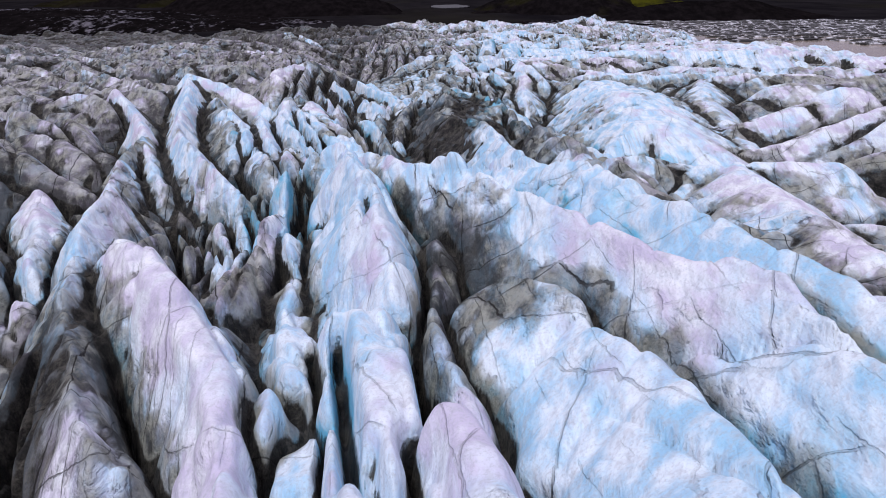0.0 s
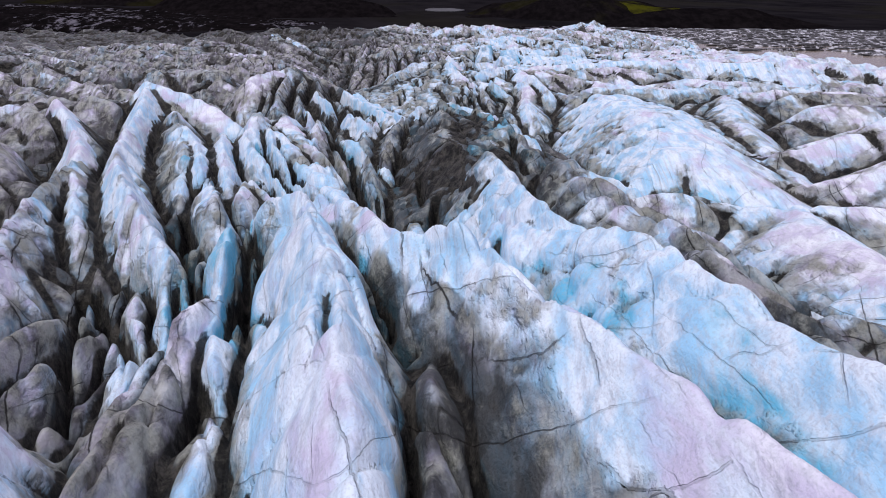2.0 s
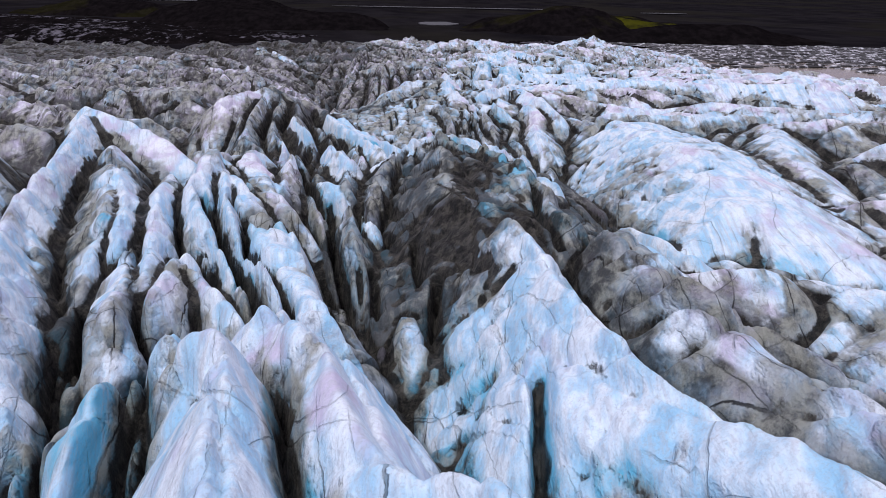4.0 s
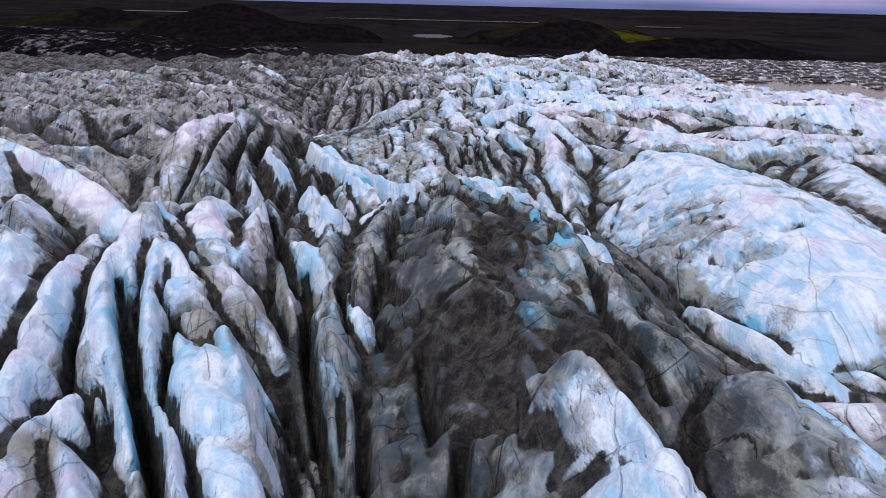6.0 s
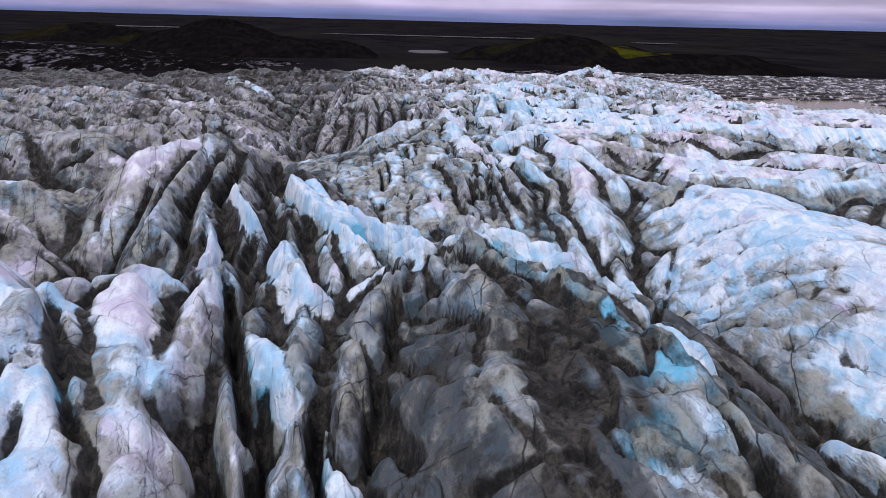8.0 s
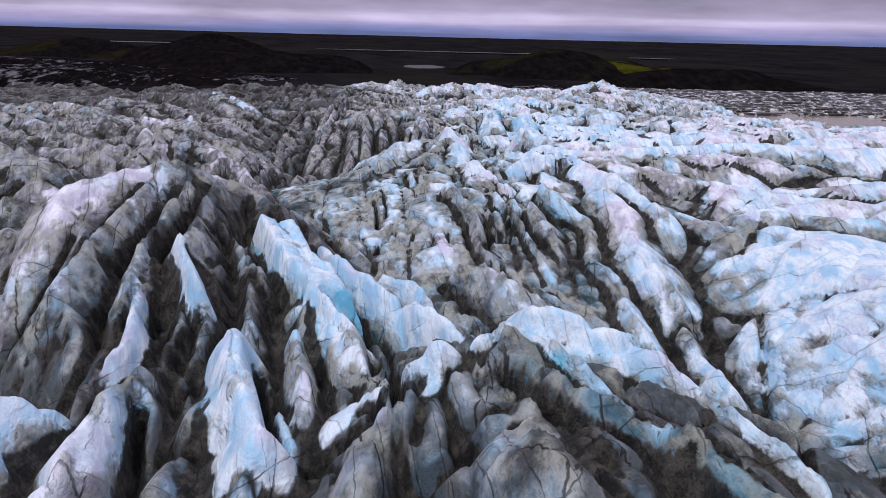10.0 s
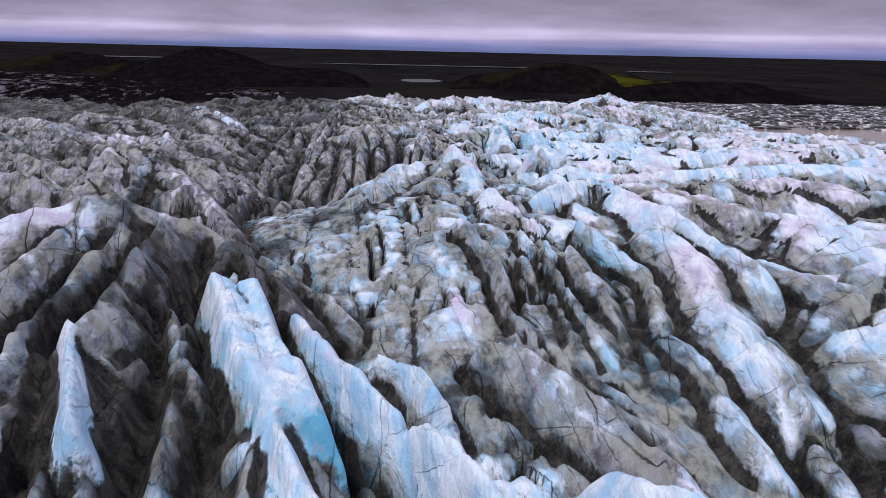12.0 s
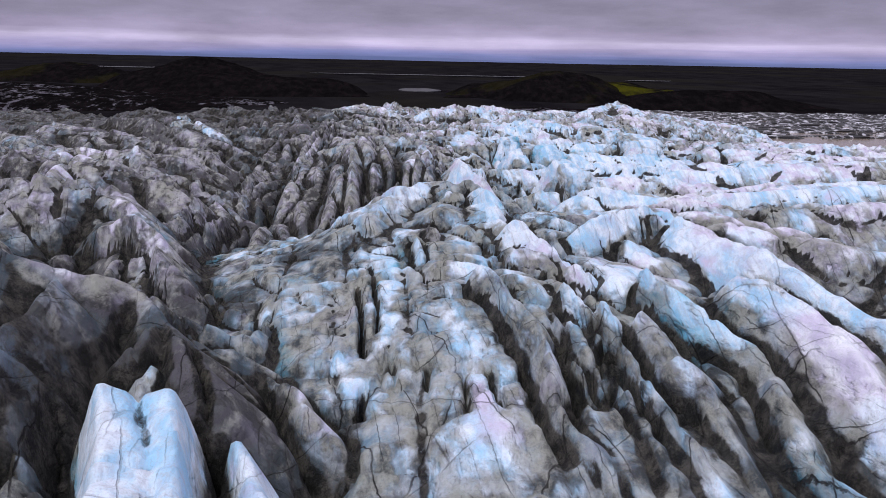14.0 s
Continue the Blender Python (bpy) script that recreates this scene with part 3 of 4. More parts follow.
ridge(1.8, 1.6, 0.2, 0.12, 0.55, 0.6, 0, 1.4, (-5, 121, 40.2), (-3.5, 119.4, 40.5), (-2.7, 117, 40.7), (-2.3, 114.3, 41))
ridge(1.8, 1.8, 0.2, 0.15, 0.55, 0.6, 0, 1.4, (-8.1, 134.3, 36.8), (-7, 130.3, 37.2), (-6, 126.2, 37.5))
ridge(1.8, 1.6, 0.2, 0.15, 0.5, 0.6, 0, 1.4, (-5.7, 128, 37.8), (-4.5, 124.3, 38.4), (-3.2, 121.8, 39))
ridge(3.0, 2.4, 0.12, 0.0, 0.5, 0.4, 0, 1.5, (-15.7, 111.5, 45.5), (-14.2, 107.8, 45.2), (-12.9, 104.5, 45))
ridge(2.6, 2.0, 0.15, 0.1, 0.3, 0.6, 0, 1.4, (-17.3, 109.7, 44.2), (-15.8, 104.5, 44.2), (-14.7, 100, 44.2), (-14.7, 98.1, 44.2))
ridge(1.9, 1.6, 0.2, 0.3, 0.5, 0.8, 0, 1.2, (-14.9, 119.6, 43), (-13.2, 115.4, 43.2), (-11.8, 112.2, 43.4), (-10.9, 109.6, 43.6))
ridge(1.5, 1.6, 0.4, 0.02, 0.5, 0.6, 0.2, 1.2, (-10.1, 99.4, 44.5), (-9.2, 95.8, 44.8), (-8.2, 92.6, 45.1), (-7.4, 90, 45.4))
ridge(1.0, 1.0, 0.5, 0.85, 0.1, 2.4, 0, 0.6, (-16, 122, 42.2), (-13.6, 112, 42.2), (-12, 104, 42.2), (-10, 96, 42.4))
ridge(0.7, 0.9, 0.4, 0.5, 0.4, 1.0, 0, 1.0, (-14, 131.5, 42.4), (-12.6, 131.8, 41.8), (-11.3, 132.6, 40.8), (-9.8, 133.2, 39.8), (-8.4, 132, 39))
ridge(0.8, 0.7, 0.3, 0.1, 0.6, 0.8, 0, 0.8, (-13.8, 129, 42.6), (-13.2, 126.1, 42.5), (-12.8, 124.2, 42.2))
# dirty blades crowded between them
ridge(2.4, 2.0, 0.15, 0.5, 0.25, 1.0, 0, 1.0, (-13.6, 118, 43), (-12.2, 112.5, 43.2), (-10.9, 106.5, 43.4), (-9.8, 101, 43.5))
ridge(2.4, 2.2, 0.15, 0.6, 0.2, 1.0, 0, 1.0, (-14.2, 114, 43.4), (-13.2, 108, 43.6), (-12.2, 102.5, 43.6), (-11.6, 97, 43.6))
ridge(2.4, 2.0, 0.15, 0.65, 0.2, 1.0, 0, 1.0, (-16.6, 118, 43.6), (-15, 111.5, 43.7), (-13.6, 104, 43.6), (-12.9, 97, 43.4))
ridge(2.2, 2.0, 0.15, 0.5, 0.2, 1.0, 0, 1.0, (-18, 116, 44), (-16.6, 109, 43.9), (-15.8, 102, 43.6), (-15, 96, 43.2))
ridge(2.4, 2.2, 0.15, 0.55, 0.25, 1.0, 0, 1.0, (-11.8, 99, 43.3), (-10.6, 94, 43.4), (-9.4, 88, 43.6))
# the steep apron of fluted ice
ridge(0.6, 0.22, 0.8, 0.28, 0.55, 1.6, 0, 1.0, (-1, 160, 43.2), (-2.2, 150, 41.7), (-2.2, 141, 40.8), (-2.5, 136, 39.3), (-2.8, 131, 38), (-3, 126, 36.9), (-3, 116, 36))
ridge(0.6, 0.5, 0.6, 0.2, 0.5, 1.0, 0, 1.0, (-7.3, 155.9, 42.3), (-4.9, 161.8, 43), (-1.5, 166.3, 43.6), (1.2, 162.8, 43.7))
ridge(0.8, 0.9, 0.5, 0.06, 0.45, 1.0, 0, 1.0, (-1.5, 166.3, 43.6), (1.2, 162.8, 43.8), (2.9, 150.1, 43.5), (4.3, 145.3, 43.3), (5.2, 143.9, 43.1), (5.8, 139.3, 42.9))
ridge(0.9, 0.8, 0.6, 0.04, 0.5, 1.0, 0, 1.0, (7.3, 146.5, 44.1), (10.8, 150, 44.2), (13.4, 151.1, 44.2), (14.4, 146.1, 44.1), (15.2, 140.6, 44), (15.3, 136.3, 43.9), (15.8, 132.8, 43.7), (15.9, 126, 43.6))
ridge(1.5, 1.0, 0.3, 0.3, 0.45, 0.8, 0, 1.0, (0.1, 140.7, 42.8), (1.7, 134.1, 42.6), (2, 131.1, 42.1), (2.1, 127.4, 41.6), (2.6, 124.7, 41.1), (3.2, 121.8, 40.6), (3.6, 116, 40.3))
ridge(1.6, 1.0, 0.3, 0.3, 0.5, 0.8, 0, 1.0, (3.8, 141.9, 42.5), (3.4, 133.1, 41.9), (3.4, 129.2, 41.4), (3.8, 126.2, 40.8), (4, 123.1, 40.3), (5.8, 115.7, 40.5))
ridge(1.5, 0.9, 0.3, 0.24, 0.55, 0.8, 0, 1.0, (4.3, 138.2, 42.9), (5, 133.5, 42.3), (4.8, 129.4, 41.8), (4.8, 125.4, 41.2), (5, 122.1, 40.7))
ridge(2.2, 0.9, 0.2, 0.12, 0.65, 0.7, 0, 1.0, (5.3, 134.9, 43), (5.7, 130.7, 42.3), (5.6, 127.4, 41.9), (5.7, 125.1, 41.5), (6, 122.8, 41.2), (6.2, 119.8, 40.9), (6.6, 117, 40.4))
ridge(1.3, 0.8, 0.3, 0.3, 0.45, 0.8, 0, 1.0, (6.5, 132.5, 43.2), (7.1, 128.6, 42.6), (7.4, 125.7, 41.9), (7.6, 123.1, 41.2), (7.8, 117, 40.2))
ridge(1.8, 0.8, 0.3, 0.22, 0.55, 0.8, 0, 1.0, (8.2, 137, 43.7), (9.2, 133.1, 43.3), (10.8, 130.1, 42.3), (10.3, 126.3, 41.9), (9.9, 123.8, 41.6), (9.6, 121, 41.3), (10.2, 116.4, 41.2), (9.6, 111, 40.9))
ridge(1.2, 0.7, 0.4, 0.18, 0.4, 0.8, 0, 1.0, (12.7, 136.2, 43.8), (13.4, 131.3, 43.9), (13.2, 127.3, 43.5), (12.3, 122.6, 43), (12, 116, 42))
ridge(1.7, 1.6, 0.2, 0.12, 0.6, 0.8, 0, 1.2, (-0.2, 136.5, 39.6), (-0.6, 132.5, 39), (-0.2, 129.8, 38.4), (0.2, 126.8, 37.8), (0.6, 122, 37.4))
ridge(1.6, 1.6, 0.2, 0.15, 0.6, 0.8, 0, 1.2, (-3.3, 137, 39.5), (-3.3, 133.1, 38.7), (-3.2, 129.4, 37.9), (-3.4, 126, 37))
ridge(1.0, 1.0, 0.4, 0.1, 0.6, 0.8, 0, 1.0, (-3.4, 150.5, 42.2), (-2.9, 146.2, 41.8), (-2.6, 143.4, 41.2))
ridge(1.3, 0.9, 0.4, 0.42, 0.3, 0.8, 0, 1.0, (0.4, 120.5, 41.4), (2.2, 117.8, 41.8), (4.2, 113.8, 41.4), (5.4, 109.4, 41.2), (6, 104.5, 41.4))

slot(1.6, (-10.7, 54.0), (-8.5, 41.8), (-7.7, 36.4))
slot(1.8, (-0.8, 19.1), (-0.4, 16.0), (-0.2, 14.4))
slot(1.8, (-3.2, 20.3), (-2.1, 14.2), (-1.6, 11.5))
slot(1.2, (-1.5, 12.9), (-1.1, 10.8))
slot(2.0, (-18.2, 48.6), (-13.3, 36.2), (-12.3, 33.8))
slot(2.4, (-8.9, 45.4), (-8.3, 42.3), (-7.6, 39.0))
slot(2.0, (-16.1, 58.9), (-13.1, 50.8))
slot(1.5, (2.8, 48.7), (1.4, 35.3))
slot(1.0, (-3.6, 34.1), (-3.4, 32.0), (-3.1, 30.2))
slot(2.0, (-12.0, 44.8), (-10.4, 40.2), (-9.8, 37.7))
slot(1.8, (-2.5, 36.3), (-1.8, 34.2), (-1.1, 33.7))
slot(2.0, (-17.6, 48.3), (-12.3, 39.8), (-11.3, 37.5))
slot(2.4, (-15.3, 74.7), (-11.4, 65.4), (-8.8, 59.9), (-6.5, 53.2))
slot(2.0, (-7.9, 78.7), (-6.8, 74.2), (-5.4, 66.8))
slot(1.8, (-4.7, 68.5), (-4.2, 64.3), (-3.1, 58.2))
slot(1.6, (-1.6, 70.9), (-1.3, 66.9), (-1.0, 63.9))
slot(1.4, (-4.1, 69.0), (-3.4, 63.0))
slot(2.0, (-0.3, 62.7), (-0.5, 58.8))
slot(1.2, (5.8, 75.2), (5.3, 65.1), (5.6, 61.7))
slot(1.0, (21.7, 86.2), (20.9, 85.7), (19.8, 85.2))
slot(1.8, (-6.0, 81.5), (-5.4, 76.7))
slot(1.8, (-8.2, 82.9), (-7.4, 79.0))
slot(2.2, (-12.3, 94.9), (-9.3, 83.7), (-8.2, 79.6))
slot(1.2, (17.2, 112.1), (7.9, 87.1))
slot(1.0, (-16.4, 84.6), (-13.8, 79.0), (-11.9, 75.3))
slot(1.0, (-4.7, 85.7), (-3.1, 79.9), (-2.3, 76.3))
slot(2.4, (-7.8, 112.5), (-7.1, 113.9), (-4.3, 104.7), (-3.4, 91.6))
slot(2.0, (-9.1, 99.1), (-7.1, 91.1))
slot(2.0, (-15.6, 107.1), (-14.8, 103.0))
slot(2.0, (-17.5, 128.2), (-15.8, 124.3), (-14.3, 120.3))
slot(1.8, (-16.7, 128.7), (-15.4, 125.1), (-14.0, 121.3))
slot(1.4, (-20.3, 146.6), (-12.6, 129.6), (-10.0, 122.7))
slot(2.2, (-7.9, 155.8), (-6.8, 143.3), (-6.1, 135.9), (-5.6, 132.3), (-5.7, 129.5))
slot(1.6, (-4.8, 138.3), (-4.7, 135.2), (-4.3, 131.6), (-4.5, 128.4))
slot(2.0, (-0.9, 134.4), (-1.3, 131.4), (-1.4, 127.7))
slot(1.6, (-2.8, 132.4), (-3.0, 130.3), (-3.1, 128.1))
slot(1.6, (-0.4, 132.2), (-0.1, 128.9), (0.2, 126.7))
slot(1.8, (-8.6, 149.4), (-8.0, 140.6), (-8.0, 136.5))
slot(1.8, (5.0, 132.5), (5.0, 127.8), (5.2, 124.9))
slot(1.4, (10.0, 130.7), (9.7, 127.1), (9.3, 123.8))
slot(1.6, (1.8, 139.0), (1.0, 134.2), (1.4, 130.0), (1.7, 125.9))
slot(1.2, (-6.6, 150.0), (-5.6, 141.0), (-5.4, 137.0))

NAMED = len(RIDGES)

CREST_Y = (-200, 0, 15, 30, 45, 60, 80, 95, 110, 125, 150, 180, 230, 300, 400, 600)
CREST_Z = (56, 54.5, 53, 51.5, 50, 48.5, 47, 46, 44.6, 43.4, 42.6, 41.0, 38.9, 36.8, 34.4, 33)


def crest_level(x, y):
    """The height that the crests reach hereabouts."""
    z = np.interp(y, CREST_Y, CREST_Z)
    gully = 6.5 * np.exp(-((x + 12.5 + (y - 142) * 0.17) / 7.5) ** 2) * np.clip((y - 128) / 15, 0, 1) * np.clip((270 - y) / 70, 0, 1)
    z = z - 2.8 * np.clip((x - 70) / 40, 0, 1) * np.clip((y - 120) / 60, 0, 1)
    z = z - 6 * np.clip((-x - 40) / 80, 0, 1) * np.clip((y - 230) / 120, 0, 1)
    return z - gully + 2.0 * layered(np.asarray(x) / 34.0, np.asarray(y) / 44.0, 71, 2) * np.clip((np.asarray(y) - 120) / 40, 0.25, 1)


def ice_edge(x):
    """How far out the ice reaches."""
    return 392 + 12 * soft_noise(x / 25.0, x * 0 + 0.5, 5) + np.clip(-x - 40, 0, 120) * 0.7


# rows run ahead, columns fan out to both sides
rows_y = [-120, -80, -50, -30, -18, -10, -5, -2]
step, y = 0.17, 0.0
while y < 485:
    rows_y.append(y)
    y += step if y < 142 else min(step + (y - 142) * 0.005, 0.95)
rows_y = np.array(rows_y)
COLS, CORE = 281, 18.0
u = np.linspace(-1, 1, 2 * COLS + 1)
half_w = 16 + 0.64 * np.clip(rows_y, 0, None)
stretch = np.arcsinh(half_w / CORE)
gx = CORE * np.sinh(u[None, :] * stretch[:, None])
margin = np.cumsum(np.geomspace(0.8, 16, 50))
gx = np.concatenate([gx[:, :1] - margin[::-1][None, :], gx, gx[:, -1:] + margin[None, :]], axis=1)
gy = np.repeat(rows_y[:, None], gx.shape[1], axis=1)
# wander of the ground pattern, so that no crest runs straight
wx = gx + 0.16 * layered(gx / 7.0, gy / 13.0, 21, 2) + 0.14 * layered(gx / 2.2, gy / 3.4, 25, 2)
wy = gy + 0.2 * layered(gx / 7.0, gy / 7.0, 31, 2) + 0.14 * layered(gx / 2.2, gy / 2.6, 35, 2)

# the ice between and beyond the named ridges: fins along the flow in the middle, long smooth folds across it at both sides
def fold(t):
    """A wave of shingled blades, steep on one side: 0 in the creases, 1 on the crests."""
    f = t - np.floor(t)
    return 0.2 * np.abs(np.sin(np.pi * f)) + 0.8 * np.minimum(f / 0.34, (1 - f) / 0.66)


def plates(u, v, seed):
    """Cells of a jittered grid: how far inside its cell a point lies, and the cell's own number."""
    iu, iv = np.floor(u), np.floor(v)
    first, after, own = np.full(u.shape, 9.0), np.full(u.shape, 9.0), np.zeros_like(u)
    for a in (-1, 0, 1):
        for b in (-1, 0, 1):
            cu, cv = iu + a, iv + b
            d = np.hypot(cu + hashed(cu, cv, seed) - u, cv + hashed(cu, cv, seed + 1) - v)
            near = d < first
            after = np.where(near, first, np.minimum(after, d))
            own = np.where(near, hashed(cu, cv, seed + 2), own)
            first = np.minimum(first, d)
    return after - first, own


across = gx + 0.07 * gy + 3.2 * layered(gx / 24.0, gy / 70.0, 43, 2) + 0.2 * layered(gx / 4.0, gy / 16.0, 47, 2)
ahead = gy + 3.0 * layered(gx / 15.0, gy / 15.0, 45, 2)
far_off = np.clip((gy - 128) / 25, 0, 1)
distant = np.clip((gy - 200) / 70, 0, 1)
calm = np.clip((gx - 13 - 0.06 * gy) / 8, 0, 1) * (1 - 0.5 * distant)
middle = np.exp(-((gx + 3 + 0.04 * gy) / (12 + 0.05 * gy)) ** 4)
trend = 0.46 * gx + 0.89 * gy + 6.0 * layered(gx / 38.0, gy / 30.0, 161, 3) + 0.5 * layered(gx / 6.0, gy / 5.0, 163, 2)
travel = 0.89 * gx - 0.46 * gy + 3.0 * layered(gx / 25.0, gy / 25.0, 165, 2)
fin = fold(across / 7.5)
fin_t = fold(trend / 12.5)
fin_s = fold(across / 2.5 + 1.1 * layered(gx / 8.0, gy / 30.0, 159, 2))
fin_u = fold((trend + 0.6 * travel) / 4.6 + 0.6 * layered(gx / 9.0, gy / 9.0, 169, 2))
inner, plate = plates(across / 4.0 + 0.3 * layered(gx / 6, gy / 12, 171, 2), ahead / 24.0, 173)
inner_t, plate_t = plates(trend / 5.0, travel / 13.0, 177)
groove = np.exp(-inner / 0.05) * (plate > 0.35)
size = 1 - 0.25 * calm
lift = 1.3 * layered(gx / 13.0, gy / 42.0, 155, 2)
lift_t = 1.6 * layered(gx / 40.0, gy / 24.0, 157, 2)
planned = np.clip((152 - gy) / 14, 0, 1) * np.clip((gx + 34) / 8, 0, 1) * np.clip((40 - gx) / 10, 0, 1)
base_z = crest_level(gx, gy) - (4.3 + 3.2 * np.exp(-((gx + 2) / 15) ** 4) * np.clip((gy - 42) / 14, 0, 1)) * planned + 0.3 * (1 - planned) - 2.2 * np.exp(-((gx - 17) / 16) ** 2 - ((gy - 218) / 13) ** 2)
field_a = base_z + 3.0 * (fin - 0.85) + lift + 1.3 * (fin_s - 0.6) + 0.5 * (plate - 0.5) - 4.5 * (1 - middle) * (1 - 0.8 * distant)
field_t = base_z + 3.6 * (fin_t - 0.85) + lift_t + 0.55 * (fin_u - 0.6) + 0.8 * (plate_t - 0.5) * (0.3 + 0.7 * np.clip(inner_t * 3, 0, 1)) - 3.0 * middle * (1 - distant)
field_z = np.maximum(field_a, field_t)
by_fin = field_a > field_t
top_fin = np.where(by_fin, fin, fin_t)
crease = np.minimum(np.abs(field_a - field_t), np.where(by_fin, np.minimum(fin * 2.6, 0.2 + fin_s * 1.1), np.minimum(fin_t * 4.0, 0.3 + fin_u * 1.4)) + 0.05)
crease = np.minimum(crease, np.where(by_fin, 0.12 + inner * 2.0, 0.1 + inner_t * 2.2))
field_z += -0.8 * np.exp(-crease / 0.2) - 0.6 * np.where(by_fin, groove, 0)
best = field_z.copy()
second = field_z - crease
owner = np.full(gx.shape, -1, np.int32)
side_of, bold = np.zeros_like(gx), np.ones_like(gx)
ribs, tone = np.where(by_fin, fin_s, fin_u) * 0.6 + 0.4, np.where(by_fin, plate, plate_t)
along, down, reach_down = np.where(by_fin, -ahead, travel), (1 - top_fin) * 2.6, (1 - top_fin) * 2.4


def smooth_line(pts, parts=4):
    """The crest line, rounded at its corners."""
    ext = np.vstack([2 * pts[0] - pts[1], pts, 2 * pts[-1] - pts[-2]])
    out = []
    for i in range(1, len(ext) - 2):
        a, b, c, d = ext[i - 1:i + 3]
        for k in range(parts):
            t = k / parts
            out.append(0.5 * (2 * b + (c - a) * t + (2 * a - 5 * b + 4 * c - d) * t * t + (3 * b - a - 3 * c + d) * t ** 3))
    out.append(pts[-1])
    return np.array(out)


for rid, (left, right, tip, dirt, blue, ribbing, wide, ends, crest) in enumerate(RIDGES):
    line = smooth_line(crest)
    reach = 9.0 / min(left, right) + 1.5 + abs(wide)
    r0, r1 = np.searchsorted(rows_y, (line[:, 1].min() - reach, line[:, 1].max() + reach))
    if r1 <= r0:
        continue
    inside = (gx[r0:r1] > line[:, 0].min() - reach) & (gx[r0:r1] < line[:, 0].max() + reach)
    cols = np.flatnonzero(inside.any(axis=0))
    if not len(cols):
        continue
    box = (slice(r0, r1), slice(cols[0], cols[-1] + 1))
    px, py = wx[box], wy[box]
    dist = np.full(px.shape, 1e9)
    top, pos, sgn = np.zeros_like(px), np.zeros_like(px), np.zeros_like(px)
    run = 0.0
    line = list(line)
    for a, b in zip(line[:-1], line[1:]):
        dx, dy = b[0] - a[0], b[1] - a[1]
        length = math.hypot(dx, dy) + 1e-6
        raw = ((px - a[0]) * dx + (py - a[1]) * dy) / length ** 2
        f = np.clip(raw, 0, 1)
        # both ends of the crest sink gently
        past = (raw - f) * length
        side_way = np.hypot(px - a[0] - raw * dx, py - a[1] - raw * dy)
        at_end = (b is line[-1]) | (a is line[0])
        d = np.hypot(side_way, past * (ends if at_end else 1.0))
        if abs(wide) > 0.7:
            # broad blocks end in a broken-off face
            d = np.where(past == 0, side_way, np.maximum(side_way, abs(wide) + np.abs(past)))
        nearer = d < dist
        dist = np.where(nearer, d, dist)
        top = np.where(nearer, a[2] + f * (b[2] - a[2]), top)
        pos = np.where(nearer, run + f * length, pos)
        sgn = np.where(nearer, np.sign(dx * (py - a[1]) - dy * (px - a[0])), sgn)
        run += length
    steep = np.where(sgn > 0, right, left)
    # gullies run down the flanks, deeper further from the crest
    q = pos + rid * 13.7
    slant = np.where(steep < 0.45, across[box] * 1.15 + rid, q - 0.5 * dist)
    panel = (slant + 3.2 * layered(q / 9.0, dist / 6.0 + rid, 51, 2)) / 4.2 + 0.37 * rid
    rib = fold(panel)
    flute_s = creased(slant / 1.3, dist / 3.0 + rid, 57, 2) - 0.62
    cleft = creased(slant / 5.0 + 3, dist / 11.0 + rid, 63, 1) ** 14
    back = wide if wide >= 0 else np.where(sgn > 0, -wide, 0)
    off = np.clip(dist - back, 0, None)
    d2 = (0.2 if wide >= 0 else 0.32) * np.minimum(dist, back) + off * steep * (1 + 0.03 * off)
    h = top + 0.16 * soft_noise(q / 3.1, q * 0 + rid, 61) + 0.10 * soft_noise(q / 0.9, q * 0 + rid, 62) - (np.sqrt(d2 * d2 + tip * tip * 0.08) - tip * 0.28)
    h += np.clip(dist / 1.6, 0, 1) * ((rib - 0.7) * 0.2 * ribbing * np.clip(steep, 0.4, 1.3) + flute_s * 0.05 - 0.4 * cleft)
    old, old2 = best[box], second[box]
    win = h > old
    second[box] = np.where(win, old, np.maximum(old2, h))
    best[box] = np.where(win, h, old)
    owner[box] = np.where(win, rid, owner[box])
    along[box] = np.where(win, q, along[box])
    ribs[box] = np.where(win, rib + np.clip(0.5 - dist, 0, 1), ribs[box])
    tone[box] = np.where(win, hashed(np.floor(panel), np.full_like(px, rid * 3 + 1), 5) + 0 * dist, tone[box])
    side_of[box] = np.where(win, sgn, side_of[box])
    bold[box] = np.where(win, np.clip((steep - 0.45) / 0.6, 0, 1), bold[box])
    reach_down[box] = np.where(win, dist * np.clip(steep, 0.2, 1.4), reach_down[box])
    down[box] = np.where(win, dist, down[box])

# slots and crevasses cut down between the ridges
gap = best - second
slot = np.clip(0.55 + 0.9 * layered(gx / 6.5, gy / 6.5, 95, 2), 0, 1.3)
bold = spread_out(bold, 2, 1)
best = best - 1.9 * bold * slot * np.exp(-gap / 0.34)

